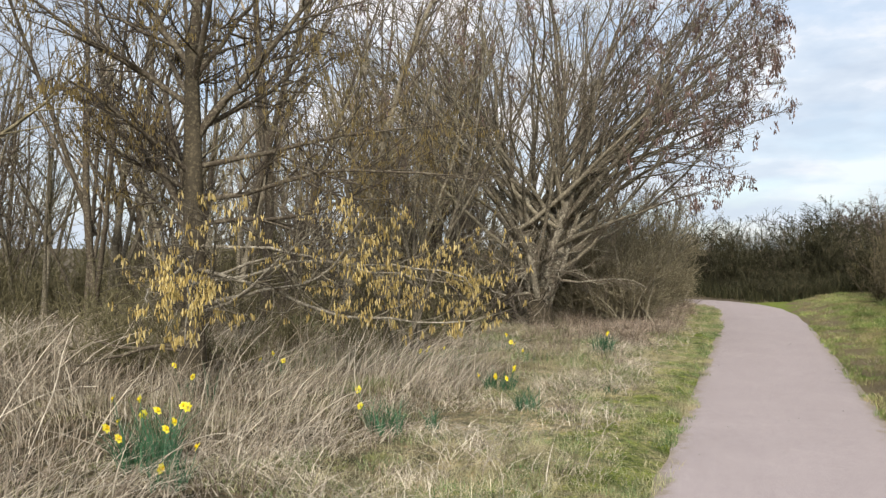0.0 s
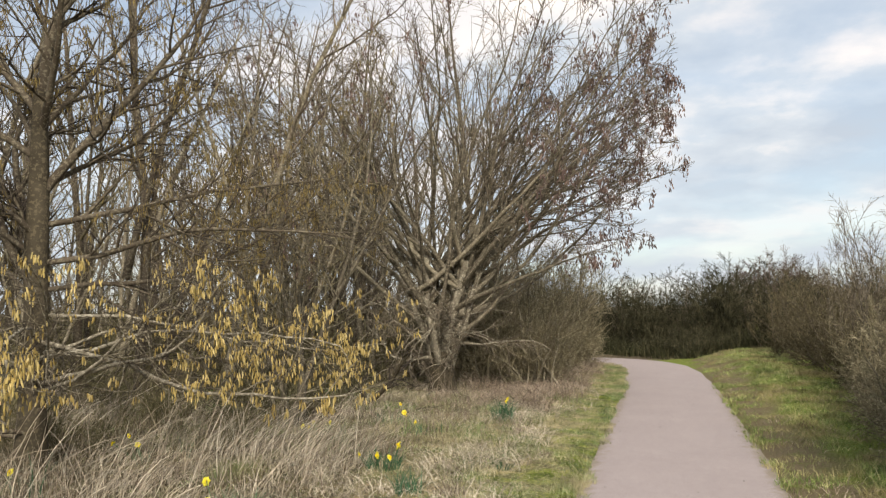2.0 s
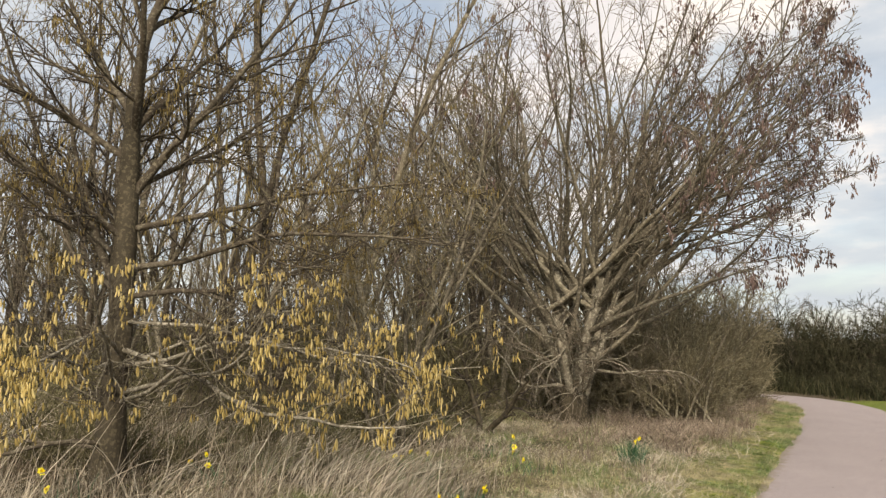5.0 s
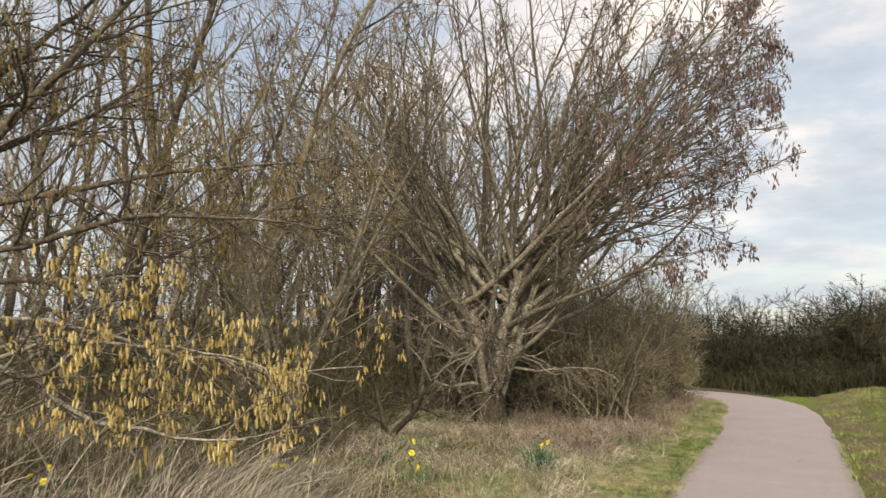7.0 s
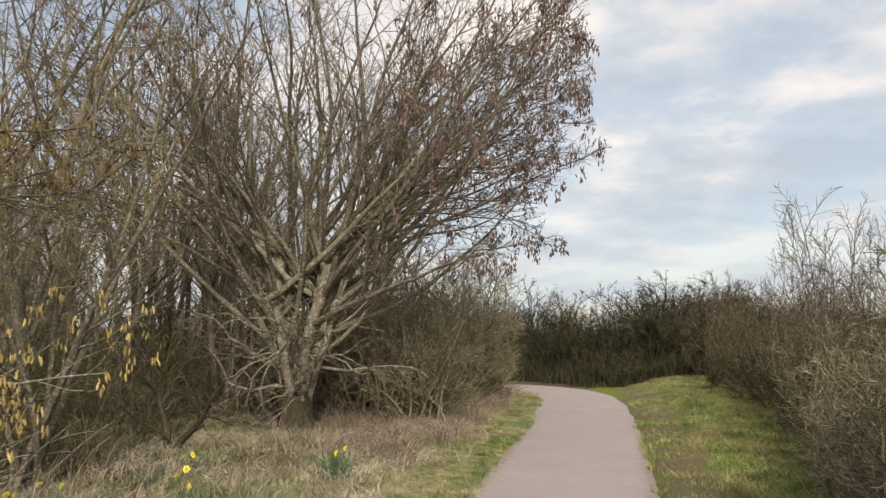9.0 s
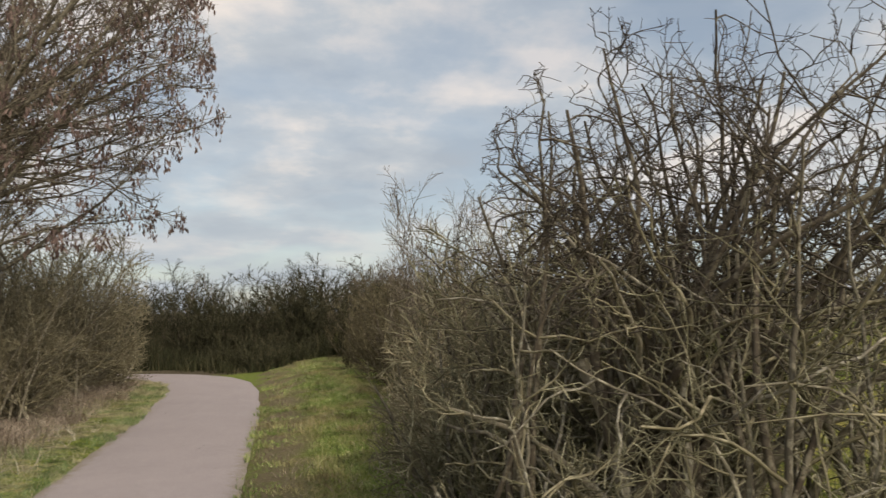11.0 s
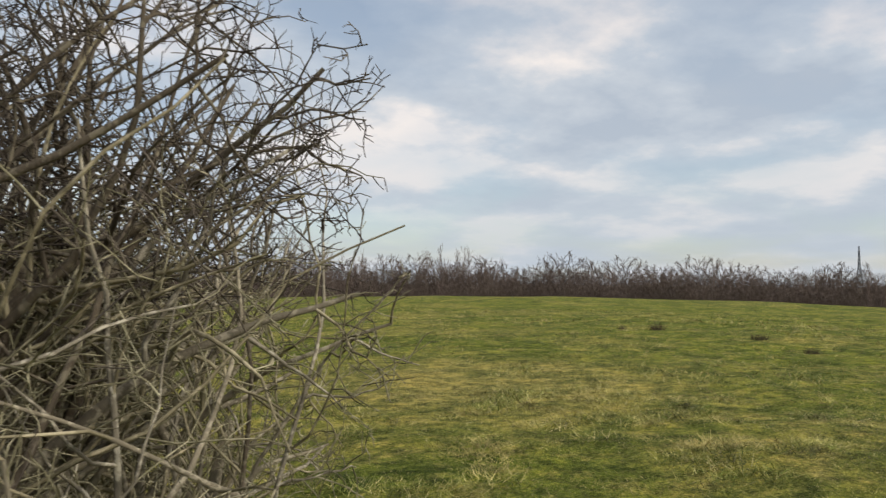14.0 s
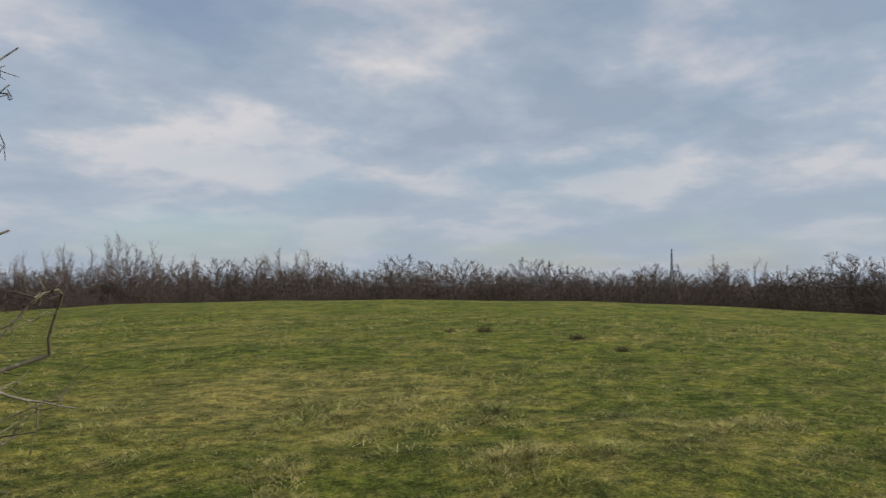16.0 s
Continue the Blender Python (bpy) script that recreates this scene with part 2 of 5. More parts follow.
def ground_material():
    m, nt, b = material("grass_and_earth", 0.95, 0.1)
    g = nt.nodes.new("ShaderNodeNewGeometry")
    sep = nt.nodes.new("ShaderNodeSeparateXYZ")
    nt.links.new(g.outputs["Position"], sep.inputs[0])
    x, y = sep.outputs["X"], sep.outputs["Y"]
    warp = math_node(nt, "MULTIPLY_ADD", noise_node(nt, 1.1, 4, 0.6), 1.6, -0.8)
    xw = math_node(nt, "ADD", x, warp)
    fine = noise_node(nt, 38, 5, 0.7)
    mid = noise_node(nt, 2.2, 5, 0.65)
    litter = ramp(nt, fine, [(0.3, (0.066, 0.052, 0.034)), (0.55, (0.13, 0.105, 0.07)), (0.75, (0.23, 0.195, 0.13))])
    green = ramp(nt, fine, [(0.3, (0.085, 0.115, 0.022)), (0.5, (0.19, 0.235, 0.05)), (0.75, (0.36, 0.37, 0.12))])
    straw = ramp(nt, fine, [(0.3, (0.17, 0.137, 0.08)), (0.55, (0.42, 0.355, 0.23)), (0.75, (0.66, 0.57, 0.40))])
    earth = ramp(nt, fine, [(0.3, (0.15, 0.11, 0.072)), (0.6, (0.24, 0.182, 0.122)), (0.8, (0.34, 0.268, 0.185))])
    verge = mixed(nt, span(nt, math_node(nt, "MULTIPLY_ADD", xw, -0.16, mid), 0.56, 0.80), green, straw)
    tan = math_node(nt, "MULTIPLY", span(nt, noise_node(nt, 1.7, 4, 0.6), 0.52, 0.62), math_node(nt, "SUBTRACT", 1.0, span(nt, xw, -1.3, -0.9)))
    verge = mixed(nt, math_node(nt, "MULTIPLY", tan, 0.8), verge, ramp(nt, fine, [(0.3, (0.33, 0.265, 0.165)), (0.6, (0.55, 0.465, 0.315)), (0.8, (0.68, 0.59, 0.42))]))
    col = mixed(nt, span(nt, xw, -3.1, -1.6), litter, verge)
    # trodden earth along the far side of the path, then grass
    bare = math_node(nt, "MULTIPLY", span(nt, xw, 0.75, 1.15), math_node(nt, "SUBTRACT", 1.0, span(nt, xw, 1.4, 2.0)))
    col = mixed(nt, math_node(nt, "MULTIPLY", bare, math_node(nt, "MULTIPLY", span(nt, math_node(nt, "MULTIPLY_ADD", fine, 0.5, mid), 0.50, 0.76), 0.9)), col, earth)
    big = noise_node(nt, 0.22, 4, 0.6)
    # the green's dark end stands in for shadow between grass blades
    f_green = ramp(nt, fine, [(0.3, (0.04, 0.062, 0.009)), (0.5, (0.14, 0.17, 0.026)), (0.75, (0.33, 0.335, 0.08))])
    f_dry = ramp(nt, fine, [(0.3, (0.12, 0.103, 0.03)), (0.5, (0.34, 0.29, 0.095)), (0.75, (0.58, 0.48, 0.21))])
    f_mix = math_node(nt, "MULTIPLY_ADD", span(nt, noise_node(nt, 2.4, 6, 0.8), 0.49, 0.62), 0.55, math_node(nt, "MULTIPLY", span(nt, big, 0.46, 0.62), 0.35))
    # one broad dry patch in the near field
    sep2 = nt.nodes.new("ShaderNodeVectorMath"); sep2.operation = "DISTANCE"; sep2.inputs[1].default_value = (10.0, 12.3, 0.1)
    nt.links.new(g.outputs["Position"], sep2.inputs[0])
    dry = math_node(nt, "SUBTRACT", 1.0, span(nt, math_node(nt, "MULTIPLY_ADD", warp, 2.0, sep2.outputs["Value"]), 1.0, 5.0))
    f_mix = math_node(nt, "MAXIMUM", f_mix, math_node(nt, "MULTIPLY", dry, 0.85))
    field = mixed(nt, f_mix, f_green, f_dry)
    col = mixed(nt, span(nt, xw, 2.3, 3.4), col, field)
    # tussock shadow put into the colour: dark hollows between paler tops
    tuss_shade = ramp(nt, noise_node(nt, 4.5, 7, 0.85), [(0.38, (0.18, 0.23, 0.17)), (0.5, (0.85, 0.87, 0.8)), (0.62, (1.75, 1.6, 1.4))])
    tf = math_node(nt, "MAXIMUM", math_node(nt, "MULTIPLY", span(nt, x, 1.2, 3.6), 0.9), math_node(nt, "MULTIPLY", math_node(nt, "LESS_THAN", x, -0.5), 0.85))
    col = mixed(nt, tf, col, mixed(nt, 1.0, col, tuss_shade, "MULTIPLY"))
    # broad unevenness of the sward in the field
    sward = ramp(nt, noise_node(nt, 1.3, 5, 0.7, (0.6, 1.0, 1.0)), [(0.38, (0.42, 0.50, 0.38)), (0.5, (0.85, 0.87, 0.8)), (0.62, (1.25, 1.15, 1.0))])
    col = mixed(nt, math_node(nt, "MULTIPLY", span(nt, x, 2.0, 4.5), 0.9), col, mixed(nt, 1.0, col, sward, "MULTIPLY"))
    # leaf litter under the thicket at the bend
    under = math_node(nt, "MULTIPLY", span(nt, math_node(nt, "MULTIPLY_ADD", warp, 0.5, y), 21.9, 22.5), math_node(nt, "SUBTRACT", 1.0, span(nt, x, 0.9, 2.4)))
    col = mixed(nt, under, col, litter)
    # woodland floor past the field's far edge
    far = nt.nodes.new("ShaderNodeVectorMath"); far.operation = "LENGTH"
    nt.links.new(g.outputs["Position"], far.inputs[0])
    col = mixed(nt, span(nt, far.outputs["Value"], 100, 112), col, litter)
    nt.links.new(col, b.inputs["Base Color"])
    bump(nt, b, noise_node(nt, 22, 6, 0.75), 0.9, 0.05)
    return m


def path_material():
    m, nt, b = material("worn_pinkish_asphalt", 0.9, 0.2)
    agg = ramp(nt, noise_node(nt, 190, 3, 0.8), [(0.3, (0.26, 0.22, 0.215)), (0.5, (0.395, 0.338, 0.332)), (0.72, (0.53, 0.462, 0.452))])
    dust = ramp(nt, noise_node(nt, 1.4, 5, 0.6), [(0.3, (0.95, 0.945, 0.94)), (0.7, (1.05, 1.045, 1.04))])
    wear = ramp(nt, noise_node(nt, 11, 6, 0.75), [(0.32, (0.95, 0.945, 0.945)), (0.68, (1.05, 1.05, 1.05))])
    col = mixed(nt, 1.0, mixed(nt, 1.0, agg, dust, "MULTIPLY"), wear, "MULTIPLY")
    sep = nt.nodes.new("ShaderNodeSeparateXYZ")
    nt.links.new(nt.nodes.new("ShaderNodeNewGeometry").outputs["Position"], sep.inputs[0])
    off = math_node(nt, "ABSOLUTE", math_node(nt, "SUBTRACT", sep.outputs["X"], 0.255))
    off = math_node(nt, "MULTIPLY_ADD", math_node(nt, "SUBTRACT", noise_node(nt, 7, 5, 0.7), 0.5), 0.45, off)
    edge = math_node(nt, "MULTIPLY", span(nt, off, 0.68, 0.84), math_node(nt, "SUBTRACT", 1.0, span(nt, sep.outputs["Y"], 14, 17.5)))
    soil = ramp(nt, noise_node(nt, 60, 4, 0.7), [(0.3, (0.17, 0.14, 0.09)), (0.7, (0.34, 0.285, 0.20))])
    nt.links.new(mixed(nt, math_node(nt, "MULTIPLY", edge, 0.75), col, soil), b.inputs["Base Color"])
    bump(nt, b, noise_node(nt, 160, 3, 0.8), 0.5, 0.006)
    return m


GROUND, ASPHALT = ground_material(), path_material()


def plain_material(name, colour, rough=0.7, spread=0.25, metal=0.0):
    m, nt, b = material(name, rough)
    lo, hi = tuple(c * (1 - spread) for c in colour), tuple(min(1, c * (1 + spread)) for c in colour)
    nt.links.new(ramp(nt, noise_node(nt, 5, 5, 0.6), [(0.3, lo), (0.7, hi)]), b.inputs["Base Color"])
    b.inputs["Metallic"].default_value = metal
    return m


STONE = plain_material("grey_stone", (0.33, 0.31, 0.29), 0.9)
STEEL = plain_material("dull_galvanised_steel", (0.22, 0.24, 0.26), 0.6, 0.15, 0.4)
SLATE = plain_material("dark_roof_slate", (0.09, 0.09, 0.10), 0.7)


# ---- mesh tools ----
def raw_mesh(name, verts, faces, mat, smooth=True):
    """A mesh from arrays; faces is (n, 3) or (n, 4)."""
    me = bpy.data.meshes.new(name)
    verts, faces = np.asarray(verts, np.float32), np.asarray(faces, np.int32)
    n, k = faces.shape
    me.vertices.add(len(verts)); me.vertices.foreach_set("co", verts.ravel())
    me.loops.add(n * k); me.loops.foreach_set("vertex_index", faces.ravel())
    me.polygons.add(n)
    me.polygons.foreach_set("loop_start", np.arange(0, n * k, k, dtype=np.int32))
    me.polygons.foreach_set("use_smooth", np.full(n, smooth))
    me.update(calc_edges=True)
    me.materials.append(mat)
    return me


def part(name, data, mat=None, parent=None, label=""):
    """Links a mesh, or a bmesh with its material, as one part of a thing."""
    if isinstance(data, bmesh.types.BMesh):
        me = bpy.data.meshes.new(name)
        data.to_mesh(me)
        data.free()
        me.materials.append(mat)
        data = me
    ob = new(name, data)
    if parent is not None:
        ob.parent = parent
    if label:
        tagged(ob, label)
    return ob


def thing(name, m, label, category, group="", kind=""):
    e = new(name)
    e.empty_display_size = 0.2
    e.matrix_basis = m
    return tagged(e, label, category, group, kind)


def unit(v):
    return v / np.maximum(np.linalg.norm(v, axis=-1, keepdims=True), 1e-9)


def smooth01(v):
    v = np.clip(v, 0, 1)
    return v * v * (3 - 2 * v)


def lattice(x, y, size, seed):
    """Smooth value noise from -1 to 1."""
    tab = np.random.RandomState(seed).uniform(-1, 1, (256, 256))
    u, v = np.asarray(x, float) / size, np.asarray(y, float) / size
    i, j = np.floor(u).astype(int), np.floor(v).astype(int)
    a, c = smooth01(u - i), smooth01(v - j)
    f = lambda p, q: tab[p % 256, q % 256]
    return (f(i, j) * (1 - a) + f(i + 1, j) * a) * (1 - c) + (f(i, j + 1) * (1 - a) + f(i + 1, j + 1) * a) * c


def tubes(P, R, k):
    """Tapered tubes along many polylines at once. P: (n, s, 3), R: (n, s)."""
    n, s, _ = P.shape
    t = np.empty_like(P)
    t[:, 1:-1] = P[:, 2:] - P[:, :-2]
    t[:, 0], t[:, -1] = P[:, 1] - P[:, 0], P[:, -1] - P[:, -2]
    t = unit(t)
    mean = unit(P[:, -1] - P[:, 0])
    ref = np.where((np.abs(mean[:, 2:3]) > 0.8), np.array([[1.0, 0, 0]]), np.array([[0, 0, 1.0]]))[:, None, :]
    u = unit(np.cross(t, ref))
    v = np.cross(t, u)
    a = np.arange(k) * 2 * np.pi / k
    ring = u[:, :, None, :] * np.cos(a)[None, None, :, None] + v[:, :, None, :] * np.sin(a)[None, None, :, None]
    V = (P[:, :, None, :] + ring * R[:, :, None, None]).reshape(-1, 3)
    base = (np.arange(n)[:, None, None] * s + np.arange(s - 1)[None, :, None]) * k
    j, j2 = np.arange(k)[None, None, :], (np.arange(k)[None, None, :] + 1) % k
    F = np.stack([base + j, base + j2, base + k + j2, base + k + j], -1).reshape(-1, 4)
    return V, F


def joined(chunks):
    """Several (verts, faces) as one."""
    V, F, o = [], [], 0
    for v, f in chunks:
        V.append(v); F.append(f + o); o += len(v)
    return np.concatenate(V), np.concatenate(F)


def shoots(rng, P0, D0, length, r0, segs, wob, up, tip=0.25, droop=0.0):
    """Grows n polylines from their feet: random bends, a pull upwards (or a droop towards the tip)."""
    n = len(P0)
    P = np.empty((n, segs + 1, 3))
    P[:, 0] = P0
    d = unit(D0)
    step = (length / segs)[:, None]
    for i in range(segs):
        d = d + rng.normal(0, wob, (n, 3))
        d[:, 2] += up - droop * (i + 1) / segs
        d = unit(d)
        P[:, i + 1] = P[:, i] + d * step
    R = r0[:, None] * np.linspace(1, tip, segs + 1)[None, :]
    return P, R


def sprout(rng, P, R, L, n, u0, u1, ang, ratio, rr, min_r=0.0012):
    """Feet, directions, lengths and radii of n side shoots on each parent."""
    m, s, _ = P.shape
    u = (u0 + (u1 - u0) * (np.arange(n)[None, :] + rng.uniform(0, 1, (m, n))) / n)
    f = u * (s - 1)
    i = np.clip(f.astype(int), 0, s - 2)
    w = (f - i)[..., None]
    row = np.arange(m)[:, None]
    foot = P[row, i] * (1 - w) + P[row, i + 1] * w
    rad = R[row, i] * (1 - w[..., 0]) + R[row, i + 1] * w[..., 0]
    d = unit(P[row, i + 1] - P[row, i])
    side = rng.normal(0, 1, (m, n, 3))
    side = unit(side - (side * d).sum(-1, keepdims=True) * d)
    a = np.radians(rng.uniform(ang[0], ang[1], (m, n)))[..., None]
    dd = d * np.cos(a) + side * np.sin(a)
    ll = L[:, None] * ratio * (1.1 - 0.6 * u) * rng.uniform(0.6, 1.25, (m, n))
    return foot.reshape(-1, 3), dd.reshape(-1, 3), ll.ravel(), np.maximum(rad * rr, min_r).ravel()


def contain(P, inside):
    """Shortens shoots that would leave the crown; those that cannot be kept within are marked False."""
    f = np.zeros(len(P))
    for s in (0.25, 0.45, 0.65, 0.85, 1.0):
        f = np.where(inside(P[:, 0] + (P[:, -1] - P[:, 0]) * s), s, f)
    return P[:, :1] + (P - P[:, :1]) * f[:, None, None], f > 0


def branching(rng, P, R, L, levels, keep=None):
    """Levels of side shoots on the given stems. keep(ends) drops those that leave the crown."""
    out = []
    for lv in levels:
        foot, d, ll, rr = sprout(rng, P, R, L, lv["n"], lv.get("u0", 0.2), lv.get("u1", 1.0), lv["ang"], lv["ratio"], lv.get("rr", 0.55), lv.get("min_r", 0.0015))
        P, R = shoots(rng, foot, d, ll, rr, lv["seg"], lv["wob"], lv.get("up", 0.0), lv.get("tip", 0.35), lv.get("droop", 0.0))
        L = ll
        if keep is not None:
            P, ok = contain(P, keep)
            P, R, L = P[ok], R[ok], L[ok]
        out.append((P, R, lv.get("k", 3)))
    return out


def blades(rng, pos, height, lean, width, wind=(0, 0), segs=2):
    """Curved grass blades: ribbons of quads that narrow towards the tip."""
    n = len(pos)
    az = rng.uniform(0, 2 * np.pi, n)
    out = np.stack([np.cos(az), np.sin(az)], -1) * lean[:, None] + np.broadcast_to(np.asarray(wind), (n, 2)) * rng.uniform(0.3, 1.3, n)[:, None]
    face = rng.uniform(0, np.pi, n)
    side = np.stack([np.cos(face), np.sin(face), np.zeros(n)], -1)
    rows = []
    for i in range(segs + 1):
        f = i / segs
        c = pos.copy()
        c[:, :2] += out * f ** 1.8 * height[:, None]
        c[:, 2] += height * f * (1 - 0.35 * f * np.minimum(1, np.linalg.norm(out, axis=1)))
        w = (width * (1 - 0.85 * f))[:, None]
        rows += [c - side * w, c + side * w]
    V = np.stack(rows, 1)
    base = np.arange(n)[:, None] * (2 * (segs + 1))
    q = np.array([[2 * i, 2 * i + 1, 2 * i + 3, 2 * i + 2] for i in range(segs)])
    F = (base[:, None, :] + q[None]).reshape(-1, 4)
    return V.reshape(-1, 3), F


# ---- the lie of the land ----
PATH_MID = [(-30, 0.26), (10, 0.26), (15, 0.24), (18.5, 0.12), (20.3, -0.12), (21.5, -0.55), (22.3, -1.25), (22.9, -2.3), (23.4, -4.2), (24.2, -9.0)]


def path_x(y):
    return np.interp(y, [p[0] for p in PATH_MID], [p[1] for p in PATH_MID])


def land(x, y):
    """Height of the ground: level along the path, a swelling field beyond the hedge that dips past its crest."""
    x, y = np.asarray(x, float), np.asarray(y, float)
    dx, dy = x - 3.2, y - 4.3
    r = np.hypot(dx, dy)
    brg = np.degrees(np.arctan2(dx, dy))
    crest = 0.55 - 0.8 * np.where(brg < 43, ((brg - 43) / 26) ** 2, ((brg - 43) / 38) ** 2)
    crest = np.maximum(crest, -1.2)
    z_field = crest * smooth01(r / 52) - 4.0 * smooth01((r - 52) / 70)
    z = z_field * smooth01((x - 4.0 - 0.12 * np.maximum(y, 0)) / 9)
    z = z - 3.5 * smooth01((r - 60) / 120) * (1 - smooth01((x - 4) / 9))
    near = 1 - smooth01((r - 25) / 40)
    off = np.abs(x - path_x(y))
    z = z + near * smooth01((off - 0.85) / 1.0) * (0.035 + 0.03 * lattice(x, y, 0.7, 3) + 0.05 * lattice(x, y, 2.3, 4))
    z = z + smooth01((r - 8) / 20) * (0.08 * lattice(x, y, 5, 5) + 0.10 * lattice(x, y, 13, 6)) * smooth01((x - 4) / 4)
    z = z + 0.22 * smooth01((x - np.maximum(path_x(y), 0.0) - 0.75) / 1.5) * smooth01((y - 10) / 8) * (1 - smooth01((x - 4) / 3))
    z = z - 0.05 * (1 - smooth01((off - 0.74) / 0.16)) * (y > -40) * (y < 23)
    return z


def on_land(x, y, sink=0.0):
    return float(land(np.array([x]), np.array([y]))[0]) - sink


def stretch_axis(lo, hi, step, far):
    core = np.arange(lo, hi + step / 2, step)
    grow, s, v = [], step, 0.0
    while v < far:
        s *= 1.16
        v += s
        grow.append(v)
    grow = np.array(grow)
    return np.concatenate([lo - grow[::-1], core, hi + grow])


gx, gy = stretch_axis(-12, 20, 0.24, 3500), stretch_axis(-3, 26, 0.24, 3500)
GX, GY = np.meshgrid(gx, gy, indexing="ij")
idx = np.arange(GX.size).reshape(GX.shape)
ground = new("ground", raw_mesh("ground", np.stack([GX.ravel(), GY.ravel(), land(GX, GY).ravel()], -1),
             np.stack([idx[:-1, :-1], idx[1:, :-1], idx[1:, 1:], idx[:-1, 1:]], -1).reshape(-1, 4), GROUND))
tagged(ground, "grassy ground with bare earth, leaf litter and straw", "ground", kind="structure")


def build_path():
    ys = np.concatenate([np.arange(-12, 20, 0.12), np.arange(20, 24.2, 0.06)])
    xs = path_x(ys)
    c = np.stack([xs, ys], -1)
    for _ in range(12):
        c[1:-1] = 0.25 * c[:-2] + 0.5 * c[1:-1] + 0.25 * c[2:]
    tan = unit(np.gradient(c, axis=0))
    nrm = np.stack([tan[:, 1], -tan[:, 0]], -1)
    n, rows = 11, []
    for j in range(n):
        f = -1 + 2 * j / (n - 1)
        half = 0.83 + 0.018 * lattice(c[:, 1] + 50 * np.sign(f), c[:, 0], 0.45, 9) + 0.008 * lattice(c[:, 1], c[:, 0] + 30 * np.sign(f), 0.17, 10)
        p = c + nrm * (half * f)[:, None]
        z = 0.004 + 0.012 * (1 - f * f) - (0.012 if abs(f) == 1 else 0) + 0.003 * lattice(p[:, 0], p[:, 1], 0.6, 11)
        rows.append(np.stack([p[:, 0], p[:, 1], z], -1))
    V = np.stack(rows, 1)
    i = np.arange(V.shape[0] * n).reshape(-1, n)
    ob = new("path", raw_mesh("path", V.reshape(-1, 3), np.stack([i[:-1, :-1], i[:-1, 1:], i[1:, 1:], i[1:, :-1]], -1).reshape(-1, 4), ASPHALT))
    tagged(ob, "narrow worn pinkish-grey asphalt footpath with ragged edges", "path", kind="structure")


build_path()


# ---- trees ----
def stems_from(rng, specs, segs, wob, up, tip=0.3):
    """Main stems one by one from (foot, direction, length, radius, up)."""
    out = []
    for foot, d, length, rad, u in specs:
        out.append(shoots(rng, np.array([foot], float), np.array([d], float), np.array([length], float), np.array([rad], float), segs, wob, u if u is not None else up, tip))
    return out


def heading(az, el):
    """A direction from a bearing (clockwise from +y) and a height angle, in degrees."""
    a, e = radians(az), radians(el)
    return (math.sin(a) * math.cos(e), math.cos(a) * math.cos(e), math.sin(e))


def trunk_mesh(rng, height, r_base, r_top, flare=0.5, lean=(0, 0), k=12, sink=0.15):
    s = 10
    z = np.linspace(-sink, height, s)
    f = (z + sink) / (height + sink)
    P = np.stack([lean[0] * f + 0.02 * rng.normal(0, 1, s).cumsum() * 0.3, lean[1] * f + 0.02 * rng.normal(0, 1, s).cumsum() * 0.3, z], -1)
    P[0, :2] = P[1, :2]
    R = (r_base + (r_top - r_base) * f) * (1 + flare * np.exp(-f * 7))
    V, F = tubes(P[None], R[None], k)
    V[:, :2] += (P[:, :2].repeat(k, 0) - V[:, :2]) * (0.12 * rng.uniform(-1, 1, (len(V), 1)))
    return V, F, P[-1]


def hanging_bunches(rng, feet, per, length, spread, width):
    """Bunches of thin winged keys that hang under a twig."""
    n = len(feet)
    p = np.repeat(feet, per, 0) + rng.normal(0, spread, (n * per, 3)) * (1, 1, 0.5)
    ln = length * rng.uniform(0.4, 1.0, n * per)
    drop = rng.uniform(0, 1, n * per) * length
    top = p - np.array([0, 0, 1.0]) * drop[:, None]
    tilt = rng.normal(0, 0.28, (n * per, 3)); tilt[:, 2] = -1
    d = unit(tilt) * (ln * 0.55)[:, None]
    side = unit(np.cross(d, rng.normal(0, 1, (n * per, 3))))
    thick = unit(np.cross(d, side)) * (width * 0.35)
    w = side * width
    V = np.stack([top, top + d * 0.5 + w + thick, top + d, top + d * 0.5 - w - thick], 1).reshape(-1, 3)
    F = np.arange(n * per * 4).reshape(-1, 4)
    return V, F


def catkins(rng, feet, per, length, radius):
    """Drooping catkins, a few to a bud, each a small tapering tube."""
    n = len(feet) * per
    p = np.repeat(feet, per, 0) + rng.normal(0, 0.018, (n, 3))
    d = rng.normal(0, 0.16, (n, 3)); d[:, 2] = -1
    P, R = shoots(rng, p, d, length * rng.uniform(0.55, 1.15, n), np.full(n, radius), 2, 0.06, -0.1)
    R = radius * np.array([0.5, 1.0, 0.5])[None, :] * rng.uniform(0.8, 1.2, (n, 1))
    return tubes(P, R, 3)


